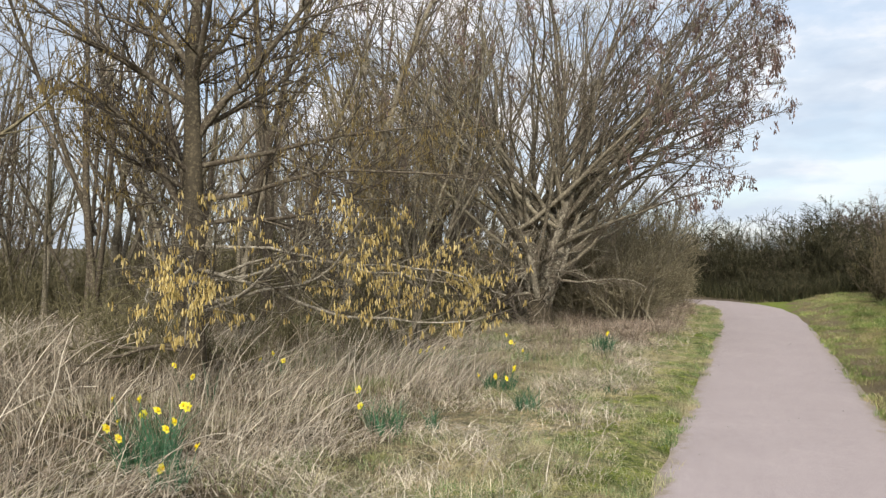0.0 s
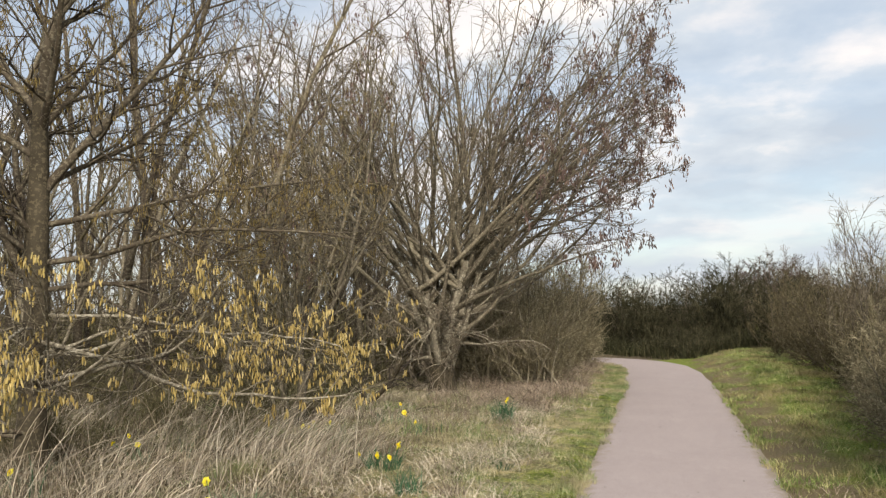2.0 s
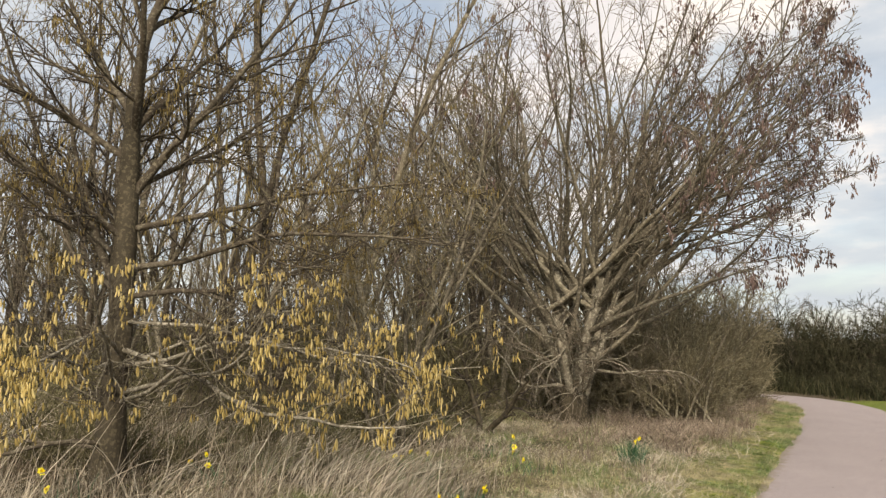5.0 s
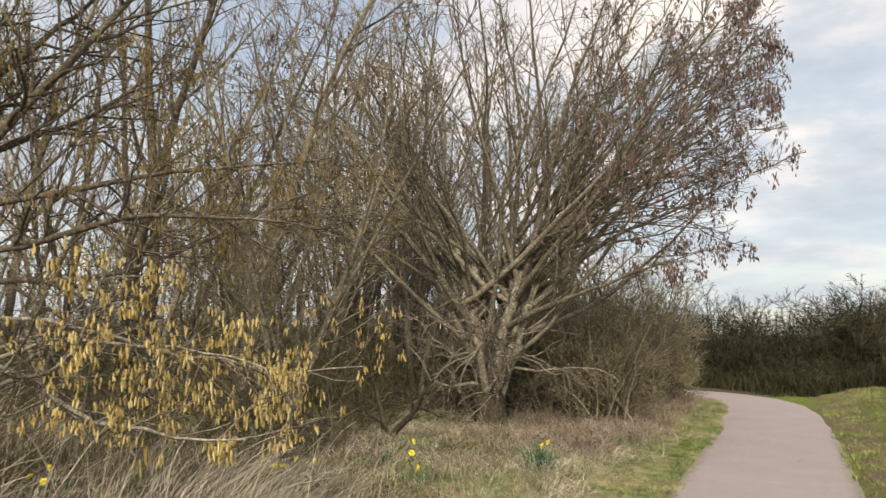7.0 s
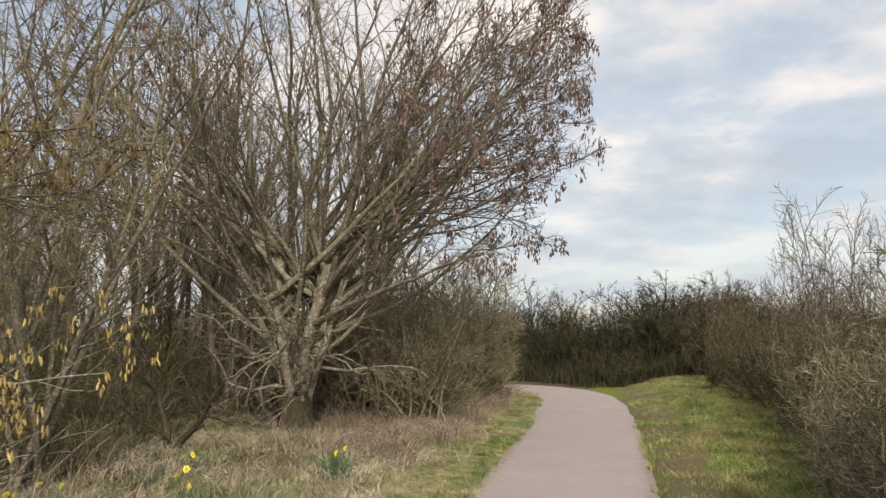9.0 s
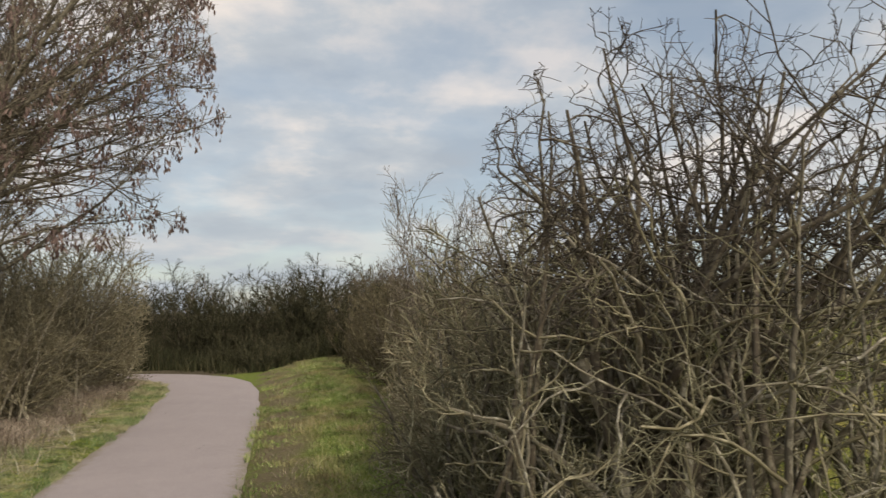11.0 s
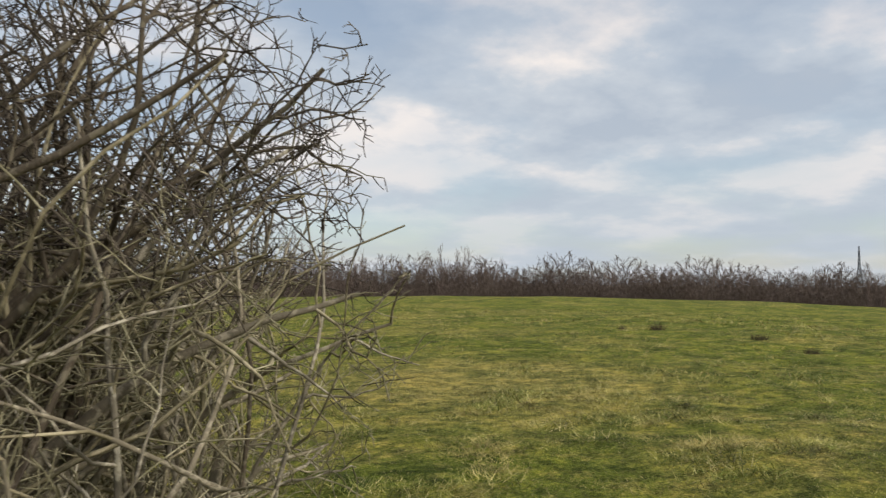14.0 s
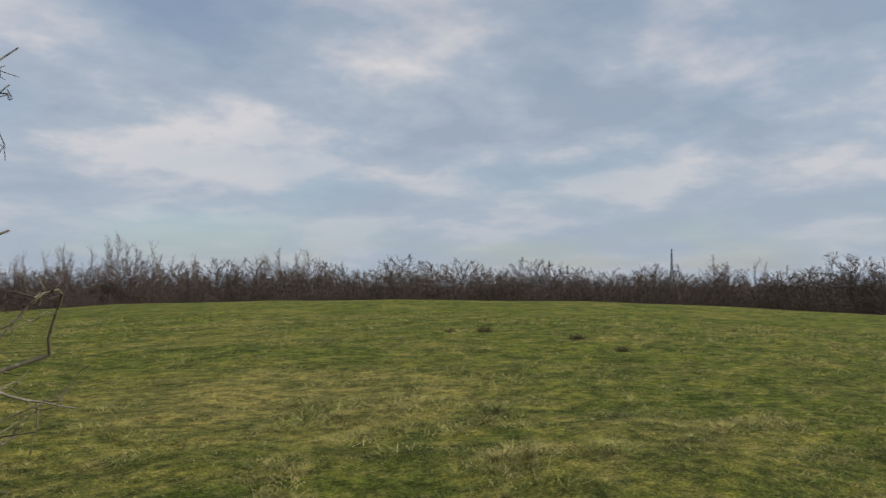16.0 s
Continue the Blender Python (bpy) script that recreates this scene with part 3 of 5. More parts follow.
def big_seed_tree():
    """The spreading many-stemmed tree beside the path, bare but for bunches of dry keys."""
    rng = np.random.RandomState(11)
    bx, by = -3.62, 13.35
    tree = thing("seed_tree", pose(bx, by, on_land(bx, by)), "bare many-stemmed tree with pale lichened bark and dry brown seed bunches", "tree")
    V, F, top = trunk_mesh(rng, 0.75, 0.25, 0.21, 0.35)
    part("trunk", raw_mesh("trunk", V, F, BARK_BASE), parent=tree, label="short dark trunk base with mossy bark")
    stems = [((0.07, -0.06, 0.4), heading(100, 84), 2.0, 0.105, 0.0), ((-0.09, -0.02, 0.4), heading(285, 82), 2.1, 0.11, 0.0), ((0.12, 0.02, 0.45), heading(85, 70), 1.9, 0.085, 0.0),
             ((-0.12, 0.05, 0.45), heading(262, 62), 1.9, 0.075, 0.02), ((0.04, 0.10, 0.4), heading(20, 76), 2.1, 0.09, 0.0), ((0.0, -0.12, 0.45), heading(190, 74), 1.8, 0.075, 0.01),
             ((0.12, -0.08, 0.6), heading(112, 56), 1.7, 0.06, 0.03), ((-0.08, 0.1, 0.5), heading(325, 68), 2.0, 0.075, 0.01)]
    boles = stems_from(rng, stems, 8, 0.10, 0.0, 0.62)
    for P, R in boles:
        part("stem", raw_mesh("stem", *tubes(P, R, 8), BARK_PALE), parent=tree)
    P, R = np.concatenate([q for q, _ in boles]), np.concatenate([q for _, q in boles])
    foot, d, ll, rr = sprout(rng, P, R, np.full(len(stems), 5.6), 4, 0.3, 1.0, (10, 40), 1.35, 0.66)
    d[:, :2] *= 1.15
    wide = [(az, el) for az in (65, 82, 98, 115, 262) for el in (33, 41, 50, 60)]
    pick = rng.randint(0, len(stems), len(wide))
    foot = np.concatenate([foot, P[pick, 6]])
    d = np.concatenate([d, np.array([heading(az + rng.uniform(-8, 8), el + rng.uniform(-4, 4)) for az, el in wide])])
    ll, rr = np.concatenate([ll, np.full(len(wide), 6.2)]), np.concatenate([rr, np.full(len(wide), 0.048)])
    limb_p, limb_r = shoots(rng, foot, d, np.clip(ll, 4.2, 6.6), rr, 14, 0.085, 0.008, 0.08)
    lower = [((0.1, -0.1, 0.55), heading(120, 8), 1.5, 0.028, 0.0), ((-0.1, -0.1, 0.6), heading(235, 12), 1.7, 0.03, 0.0), ((0.12, -0.12, 0.9), heading(150, 18), 1.3, 0.024, 0.0),
             ((0.15, 0, 0.9), heading(90, 14), 1.9, 0.03, 0.01), ((-0.15, -0.1, 0.9), heading(262, 22), 1.9, 0.028, 0.01), ((0.1, -0.15, 1.2), heading(170, 26), 1.4, 0.024, 0.0)]
    for _ in range(34):
        az = rng.uniform(70, 290)
        lower.append(((0.12 * math.sin(radians(az)), 0.12 * math.cos(radians(az)), rng.uniform(0.5, 1.6)), heading(az, rng.uniform(-8, 38)), rng.uniform(0.9, 2.1), rng.uniform(0.011, 0.022), 0.0))
    low = stems_from(rng, lower, 10, 0.23, 0.0, 0.25)
    for a, b in low:
        V, F = tubes(a, b, 5)
        part("low_branch", raw_mesh("low_branch", V, F, BARK_PALE), parent=tree)

    def keep(e):
        r = np.hypot(e[:, 0], e[:, 1])
        ragged = 0.25 * lattice(e[:, 0] * 2 + 7, e[:, 2] * 2 + e[:, 1], 0.9, 77)
        top = 6.1 + 3.4 * np.sqrt(np.clip(1 - (r / 4.9) ** 2, 0, 1))
        return (r < 4.4 + ragged) & (e[:, 2] < top + ragged) & (e[:, 2] > 0.35 + 0.68 * np.maximum(r - 0.5, 0) + ragged)
    limb_p, ok = contain(limb_p, keep)
    limb_p, limb_r = limb_p[ok], limb_r[ok]
    for i in range(len(limb_p)):
        part("limb", raw_mesh("limb", *tubes(limb_p[i:i + 1], limb_r[i:i + 1], 6), BARK_MID if i % 3 else BARK_GREY), parent=tree)
    seen = lambda e: keep(e) & (e[:, 2] < 7.8)
    lv = branching(rng, limb_p, limb_r, np.linalg.norm(limb_p[:, -1] - limb_p[:, 0], axis=1),
                   [dict(n=7, u0=0.22, u1=1.0, ang=(18, 50), ratio=0.42, rr=0.55, seg=6, wob=0.10, up=0.04, k=4, min_r=0.010, tip=0.35)], keep)
    lv += branching(rng, lv[0][0], lv[0][1], np.linalg.norm(lv[0][0][:, -1] - lv[0][0][:, 0], axis=1),
                    [dict(n=6, u0=0.2, ang=(22, 55), ratio=0.50, rr=0.6, seg=4, wob=0.11, up=0.03, k=3, min_r=0.0062, tip=0.5),
                     dict(n=6, u0=0.12, ang=(25, 60), ratio=0.58, rr=0.65, seg=2, wob=0.14, up=0.02, k=3, min_r=0.0040, tip=0.5)], seen)
    PL = np.concatenate([a for a, _ in low]); RL = np.concatenate([b for _, b in low])
    lv2 = branching(rng, PL, RL, np.array([s[2] for s in lower]), [dict(n=6, u0=0.3, ang=(25, 60), ratio=0.5, seg=5, wob=0.16, up=0.0, k=3, min_r=0.006),
                                                                  dict(n=5, u0=0.2, ang=(25, 60), ratio=0.5, seg=3, wob=0.16, up=0.02, k=3, min_r=0.0035)])
    bp, br = lv[0][:2]
    for i in range(len(bp)):
        part("branch", raw_mesh("branch", *tubes(bp[i:i + 1], br[i:i + 1], 4), BARK_MID), parent=tree)
    V, F = joined([tubes(a, b, k) for a, b, k in lv[1:] + lv2])
    part("crown", raw_mesh("crown", V, F, TWIG_BROWN), parent=tree, label="dense crown of fine bare brown twigs")["kind"] = "stuff"
    ends = lv[2][0][:, -1]
    r = np.hypot(ends[:, 0], ends[:, 1])
    shell = (r > 2.2) | (ends[:, 2] > 4.6)
    side = 0.35 + 0.65 * (ends[:, 0] > 1.2) + 0.5 * (ends[:, 0] > 2.6)
    pick = shell & (rng.uniform(0, 1, len(ends)) < 0.085 * side)
    V, F = hanging_bunches(rng, ends[pick], 15, 0.20, 0.032, 0.012)
    part("seed_crop", raw_mesh("seed_crop", V, F, SEEDS, False), parent=tree, label="hanging bunches of dry brown winged seeds")["kind"] = "stuff"
    return tree


def catkin_tree():
    """The dark-trunked tree whose low limbs reach out over the dead grass, hung with yellow catkins."""
    rng = np.random.RandomState(23)
    bx, by = -5.85, 6.6
    tree = thing("catkin_tree", pose(bx, by, on_land(bx, by)), "tree with dark trunk and long low limbs hung with yellow catkins", "tree")
    V, F, top = trunk_mesh(rng, 3.8, 0.135, 0.085, 0.35, (-0.12, 0.15), 10)
    part("trunk", raw_mesh("trunk", V, F, BARK_BASE), parent=tree)
    spine = lambda z: (-0.12 * z / 3.8, 0.15 * z / 3.8, z)
    # foot height, bearing, rise, length, radius, pull upwards
    high = [(3.76, 60, 78, 3.05, 0.072, 0.02), (2.69, 48, 44, 3.28, 0.055, 0.05), (1.90, 292, 46, 2.71, 0.066, 0.07), (1.78, 285, 40, 2.37, 0.055, 0.1), (3.03, 300, 48, 2.26, 0.042, 0.05),
            (3.36, 120, 45, 2.49, 0.042, 0.04), (2.40, 66, 12, 3.28, 0.037, 0.012), (2.01, 58, 16, 3.28, 0.037, 0), (2.80, 40, 35, 2.49, 0.037, 0.04), (2.29, 200, 30, 1.81, 0.033, 0.04),
            (1.73, 62, 5, 3.05, 0.033, 0), (3.53, 260, 52, 2.60, 0.046, 0.03), (3.08, 235, 40, 2.26, 0.042, 0.03), (3.42, 20, 55, 2.60, 0.042, 0.03), (2.12, 262, 20, 2.03, 0.033, 0.05), (1.61, 310, 14, 2.03, 0.031, 0.03)]
    high = [(spine(z), heading(az, el), ln, r, u) for z, az, el, ln, r, u in high]
    # low reaching limbs that carry the thick catkins
    reach = [(0.80, 90, 9, 3.5, 0.027, 0.0), (0.62, 97, 12, 3.4, 0.031, -0.01), (1.25, 84, 1, 3.7, 0.028, 0.0), (1.05, 101, 4, 3.4, 0.024, 0.0), (1.45, 92, 0, 3.6, 0.024, 0.0), (0.95, 106, 5, 3.2, 0.022, 0.0),
             (1.5, 80, 2, 3.6, 0.022, 0.0), (0.7, 78, 12, 3.5, 0.022, 0.0), (1.1, 87, 6, 3.7, 0.022, 0.0), (0.85, 132, 9, 2.9, 0.022, 0.0), (1.1, 140, 4, 2.8, 0.02, 0.0), (1.25, 124, 2, 2.8, 0.02, 0.0), (0.7, 146, 11, 2.7, 0.02, 0.0)]
    reach = [(spine(z), heading(az, el), ln, r, u) for z, az, el, ln, r, u in reach]
    sagging = [((0.04, -0.06, 0.35), heading(205, 6), 1.3, 0.028, 0.05), ((-0.04, -0.05, 0.3), heading(262, 14), 1.2, 0.026, 0.04)]
    hi_l = stems_from(rng, high, 11, 0.10, 0.03, 0.2)
    lo_l = [(contain(P, lambda e: (e[:, 2] > 0.7) & (e[:, 2] < 1.85))[0], R) for P, R in stems_from(rng, reach, 12, 0.13, 0.0, 0.25)]
    for P, R in hi_l:
        part("limb", raw_mesh("limb", *tubes(P, R, 6), BARK_DARK), parent=tree)
    for P, R in lo_l:
        part("low_limb", raw_mesh("low_limb", *tubes(P, R, 6), BARK_PALE), parent=tree, label="long pale lichened low limb")
    for P, R in stems_from(rng, sagging, 8, 0.1, 0.03, 0.4):
        part("low_limb", raw_mesh("low_limb", *tubes(P, R, 6), BARK_DARK), parent=tree)
    cat = lambda items, i: np.concatenate([q[i] for q in items])
    up_lv = branching(rng, cat(hi_l, 0), cat(hi_l, 1), np.array([q[2] for q in high]),
                      [dict(n=13, u0=0.12, ang=(25, 60), ratio=0.46, rr=0.55, seg=6, wob=0.13, up=0.03, k=4, min_r=0.0068),
                       dict(n=8, u0=0.15, ang=(25, 60), ratio=0.5, rr=0.6, seg=4, wob=0.14, up=0.02, k=3, min_r=0.0036),
                       dict(n=5, u0=0.2, ang=(25, 60), ratio=0.5, rr=0.6, seg=3, wob=0.14, up=0.0, k=3, min_r=0.0024)])
    lo_lv = branching(rng, cat(lo_l, 0), cat(lo_l, 1), np.array([q[2] for q in reach]),
                      [dict(n=18, u0=0.35, ang=(25, 65), ratio=0.30, rr=0.5, seg=5, wob=0.15, up=0.04, k=3, min_r=0.0046),
                       dict(n=8, u0=0.15, ang=(25, 65), ratio=0.55, rr=0.6, seg=3, wob=0.17, up=0.0, k=3, min_r=0.003)],
                      lambda e: (e[:, 2] > 0.7) & (e[:, 2] < 1.95))
    for (bp, br, _), mat in ((up_lv[0], BARK_DARK), (lo_lv[0], BARK_GREY)):
        for i in range(len(bp)):
            part("branch", raw_mesh("branch", *tubes(bp[i:i + 1], br[i:i + 1], 4), mat), parent=tree)
    part("crown", raw_mesh("crown", *joined([tubes(a, b, k) for a, b, k in up_lv[1:] + lo_lv[1:]]), TWIG_DARK), parent=tree)["kind"] = "stuff"
    feet = lo_lv[1][0][:, 1:].reshape(-1, 3)
    # the crop hangs in two swags: over the open grass, and in front of the trunk
    swag = lambda c, r: np.exp(-(((feet - c) / r) ** 2).sum(1))
    dens = 0.95 * swag(np.array([3.05, 0.05, 1.3]), np.array([1.0, 1.1, 0.75])) + 0.9 * swag(np.array([1.9, -1.8, 1.2]), np.array([0.75, 0.75, 0.6])) + 0.02
    clump = lattice(feet[:, 0] + 9, feet[:, 2] * 1.6 + feet[:, 1], 0.3, 31)
    pick = (rng.uniform(0, 1, len(feet)) < dens) & (clump > -0.35)
    part("catkin_crop", raw_mesh("catkin_crop", *catkins(rng, feet[pick], 4, 0.055, 0.0082), CATKIN), parent=tree, label="dense drooping yellow catkins")["kind"] = "stuff"
    feet = up_lv[2][0][:, 1:].reshape(-1, 3)
    clump = lattice(feet[:, 0] + 3, feet[:, 2] + feet[:, 1], 0.8, 32)
    pick = (rng.uniform(0, 1, len(feet)) < 0.30) & (clump > 0.0) & (feet[:, 2] > 1.9)
    part("upper_catkin_crop", raw_mesh("upper_catkin_crop", *catkins(rng, feet[pick], 2, 0.06, 0.0055), CATKIN_OLIVE), parent=tree, label="sparse olive-yellow catkins high in the crown")["kind"] = "stuff"
    return tree


def hazel():
    """The tall many-stemmed hazel between the catkin tree and the seed tree."""
    rng = np.random.RandomState(29)
    bx, by = -4.45, 9.3
    tree = thing("hazel", pose(bx, by, on_land(bx, by)), "slender many-stemmed hazel with a haze of olive-yellow catkins", "tree")
    specs = [((0.12 * math.sin(i), 0.12 * math.cos(i), -0.08), heading(i * 137.5, (84, 74, 66, 80, 70)[i % 5]), (5.2, 4.6, 3.6, 5.0, 3.0)[i % 5] * rng.uniform(0.9, 1.1), (0.036, 0.03, 0.024)[i % 3], 0.01) for i in range(8)]
    stems = stems_from(rng, specs, 12, 0.07, 0.01, 0.2)
    for P, R in stems:
        part("stem", raw_mesh("stem", *tubes(P, R, 6), BARK_MID), parent=tree)
    P = np.concatenate([a for a, _ in stems]); R = np.concatenate([b for _, b in stems])
    lv = branching(rng, P, R, np.array([q[2] for q in specs]),
                   [dict(n=13, u0=0.22, ang=(25, 60), ratio=0.30, seg=5, wob=0.12, up=0.03, k=4, min_r=0.006),
                    dict(n=7, u0=0.15, ang=(25, 65), ratio=0.5, seg=3, wob=0.15, up=0.02, k=3, min_r=0.0036),
                    dict(n=2, u0=0.2, ang=(25, 65), ratio=0.5, seg=2, wob=0.15, k=3, min_r=0.0026)],
                   lambda e: (np.hypot(e[:, 0], e[:, 1]) < 1.35) & (e[:, 2] > 0.5))
    bp, br = lv[0][:2]
    for i in range(len(bp)):
        part("branch", raw_mesh("branch", *tubes(bp[i:i + 1], br[i:i + 1], 4), BARK_MID), parent=tree)
    part("crown", raw_mesh("crown", *joined([tubes(a, b, k) for a, b, k in lv[1:]]), TWIG_OLIVE), parent=tree)["kind"] = "stuff"
    feet = lv[2][0][:, 1:].reshape(-1, 3)
    pick = (rng.uniform(0, 1, len(feet)) < 0.34) & (lattice(feet[:, 0] + 5, feet[:, 2] + feet[:, 1], 0.7, 33) > -0.1) & (feet[:, 2] > 1.3)
    part("catkin_crop", raw_mesh("catkin_crop", *catkins(rng, feet[pick], 3, 0.06, 0.006), CATKIN_OLIVE), parent=tree, label="drooping olive-yellow catkins")["kind"] = "stuff"


def hawthorn():
    """The dense bare thorn bush at the gap into the field: a few aged trunks that fork low and fan out."""
    rng = np.random.RandomState(37)
    bx, by = 2.95, 6.75
    bush = thing("hawthorn_bush", pose(bx, by, on_land(bx, by)), "bare tangled hawthorn bush with grey lichened branches", "bush")
    trunks = [((-0.14, -0.1, -0.08), heading(215, 83), 1.35, 0.050, 0.0), ((0.12, 0.05, -0.08), heading(60, 85), 1.4, 0.044, 0.0), ((-0.22, 0.1, -0.08), heading(290, 64), 1.2, 0.036, 0.0),
              ((0.28, 0.0, -0.08), heading(85, 62), 1.2, 0.034, 0.0), ((0.0, 0.22, -0.08), heading(10, 70), 1.3, 0.036, 0.0), ((-0.05, -0.22, -0.08), heading(188, 60), 1.0, 0.028, 0.0),
              ((-0.32, -0.1, -0.08), heading(252, 46), 1.0, 0.027, 0.0), ((0.3, -0.15, -0.08), heading(125, 48), 0.9, 0.024, 0.0), ((0.1, 0.15, -0.08), heading(40, 78), 1.5, 0.034, 0.0)]

    def keep(e):
        z = e[:, 2]
        s = smooth01((z - 1.25) / 1.5)
        ragged = 0.20 * lattice(e[:, 0] * 3 + 5, z * 3 + e[:, 1] * 2, 0.6, 78)
        rho = np.hypot((e[:, 0] - 0.06 - 0.34 * s) / (1.17 - 0.36 * s), e[:, 1] / (1.2 - 0.4 * s))
        return (rho < 1.0 + ragged) & (z < 2.62 + 2.2 * ragged) & (z > 0.02)
    boles = stems_from(rng, trunks, 9, 0.13, 0.0, 0.62)
    for i, (P, R) in enumerate(boles):
        part("trunk", raw_mesh("trunk", *tubes(P, R, 8), BARK_PALE if i in (1, 6) else BARK_GREY), parent=bush)
    P = np.concatenate([a for a, _ in boles]); R = np.concatenate([b for _, b in boles])
    # limbs fan out from the trunks to every side of the crown
    aim = np.stack([rng.uniform(-1.3, 1.6, 1500), rng.uniform(-1.3, 1.3, 1500), rng.uniform(0.45, 2.75, 1500)], -1)
    aim = aim[keep(aim) & (np.hypot(aim[:, 0] - 0.15, aim[:, 1]) + 0.5 * np.abs(aim[:, 2] - 1.2) > 0.72)]
    aim = np.concatenate([aim[aim[:, 2] < 1.7][:44], aim[aim[:, 2] >= 1.7][:78]])
    near = np.linalg.norm(P[None, 3:, 4, :2] * 2.2 - aim[:, None, :2], axis=2).argmin(1) + 3
    near = np.where(rng.uniform(0, 1, len(aim)) < 0.4, rng.randint(0, 2, len(aim)), near)
    node = np.clip((aim[:, 2] * 2.6 + rng.normal(0, 0.8, len(aim))).astype(int), 2, 9)
    foot = P[near, node]
    way = aim - foot
    ll = np.linalg.norm(way, axis=1) * 1.08
    rr = np.clip(R[near, node] * rng.uniform(0.4, 0.8, len(aim)), 0.009, 0.030)
    lp, lr = shoots(rng, foot, unit(way), ll, rr, 13, 0.15, 0.0, 0.25)
    lp, ok = contain(lp, keep)
    ok &= np.stack([keep(lp[:, q]) for q in range(2, 14)], 1).all(1)
    lp, lr = lp[ok], lr[ok]
    # upper limbs coloured dark, as against bright sky; lower ones pale, as lit
    for i in range(len(lp)):
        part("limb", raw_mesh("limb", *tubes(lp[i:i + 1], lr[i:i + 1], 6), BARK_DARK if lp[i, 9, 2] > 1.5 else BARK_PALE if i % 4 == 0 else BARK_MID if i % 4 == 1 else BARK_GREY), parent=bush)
    L = np.linalg.norm(lp[:, -1] - lp[:, 0], axis=1)
    lv = branching(rng, np.concatenate([lp, lp]), np.concatenate([lr, lr]), np.concatenate([L, L]),
                   [dict(n=3, u0=0.3, ang=(30, 80), ratio=0.50, rr=0.6, seg=7, wob=0.26, up=0.01, k=4, min_r=0.0048, tip=0.35),
                    dict(n=6, u0=0.2, ang=(35, 80), ratio=0.52, rr=0.6, seg=4, wob=0.30, up=0.02, k=3, min_r=0.0026, tip=0.5),
                    dict(n=6, u0=0.1, ang=(45, 85), ratio=0.40, rr=0.7, seg=2, wob=0.30, up=0.0, k=3, min_r=0.0019, tip=0.55)], keep)
    bp, br = lv[0][:2]
    # the same backlit and lit split by height in the branch colours
    for i in range(len(bp)):
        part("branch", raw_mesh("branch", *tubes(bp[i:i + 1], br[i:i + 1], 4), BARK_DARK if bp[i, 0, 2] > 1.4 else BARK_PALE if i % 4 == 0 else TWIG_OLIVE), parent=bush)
    # twigs painted backlit dark above, lit lichened olive below, thinner towards the field
    backlit_twigs, lit_twigs = [], []
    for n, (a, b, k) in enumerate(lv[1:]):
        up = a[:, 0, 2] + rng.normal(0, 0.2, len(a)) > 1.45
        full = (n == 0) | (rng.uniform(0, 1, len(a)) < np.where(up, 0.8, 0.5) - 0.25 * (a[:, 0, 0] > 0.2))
        backlit_twigs.append(tubes(a[up & full], b[up & full], k)); lit_twigs.append(tubes(a[~up & full], b[~up & full], k))
    part("upper_crown", raw_mesh("upper_crown", *joined(backlit_twigs), TWIG_DARK), parent=bush, label="tangle of thin twigs coloured dark as if backlit")["kind"] = "stuff"
    part("lower_crown", raw_mesh("lower_crown", *joined(lit_twigs), TWIG_MOSSY), parent=bush, label="tangle of lichened olive twigs coloured pale as if lit")["kind"] = "stuff"
    return bush


def bare_bush(name, label, group, seed, height, radius, stems, mats, n=(9, 7, 4), min_r=0.004, wob=0.16, el=(40, 82), segs=(4, 2), stem_segs=7, single=False, thick=1.0):
    """A shrub of many stems from one stool."""
    rng = np.random.RandomState(seed)
    bush = thing(name, pose(0, 0, 0), label, "bush", group)
    az, ev = rng.uniform(0, 360, stems), rng.uniform(el[0], el[1], stems)
    foot = np.stack([rng.normal(0, radius * 0.3, stems), rng.normal(0, radius * 0.3, stems), np.full(stems, -0.05)], -1)
    d = np.array([heading(a, e) for a, e in zip(az, ev)])
    L = height * rng.uniform(0.6, 1.05, stems)
    P, R = shoots(rng, foot, d, L, rng.uniform(0.006, 0.012, stems) * height * thick, stem_segs, wob * 0.7, 0.04, 0.2)
    keep = lambda e: (np.hypot(e[:, 0], e[:, 1]) < radius) & (e[:, 2] > 0.03) & (e[:, 2] < height * (1.05 - 0.35 * (np.hypot(e[:, 0], e[:, 1]) / radius) ** 2))
    P, ok = contain(P, keep)
    P, R, L = P[ok], R[ok], L[ok]
    if single:
        for i in range(len(P)):
            part("stem", raw_mesh("stem", *tubes(P[i:i + 1], R[i:i + 1], 4), mats[0]), parent=bush)
    levels = [dict(n=n[0], u0=0.08, ang=(25, 65), ratio=0.42, seg=segs[0], wob=wob, up=0.04, k=3, min_r=min_r * 1.6),
              dict(n=n[1], u0=0.1, ang=(25, 70), ratio=0.48, seg=segs[1], wob=wob, up=0.02, k=3, min_r=min_r, tip=0.5)]
    if n[2]:
        levels.append(dict(n=n[2], u0=0.1, ang=(25, 70), ratio=0.5, seg=1, wob=wob, up=0.0, k=3, min_r=min_r * 0.75, tip=0.6))
    lv = branching(rng, P, R, L, levels, keep)
    rest = [] if single else [tubes(P, R, 4 if stem_segs > 4 else 3)]
    part("crown", raw_mesh("crown", *joined(rest + [tubes(a, b, k) for a, b, k in lv]), mats[1]), parent=bush)["kind"] = "stuff"
    return bush


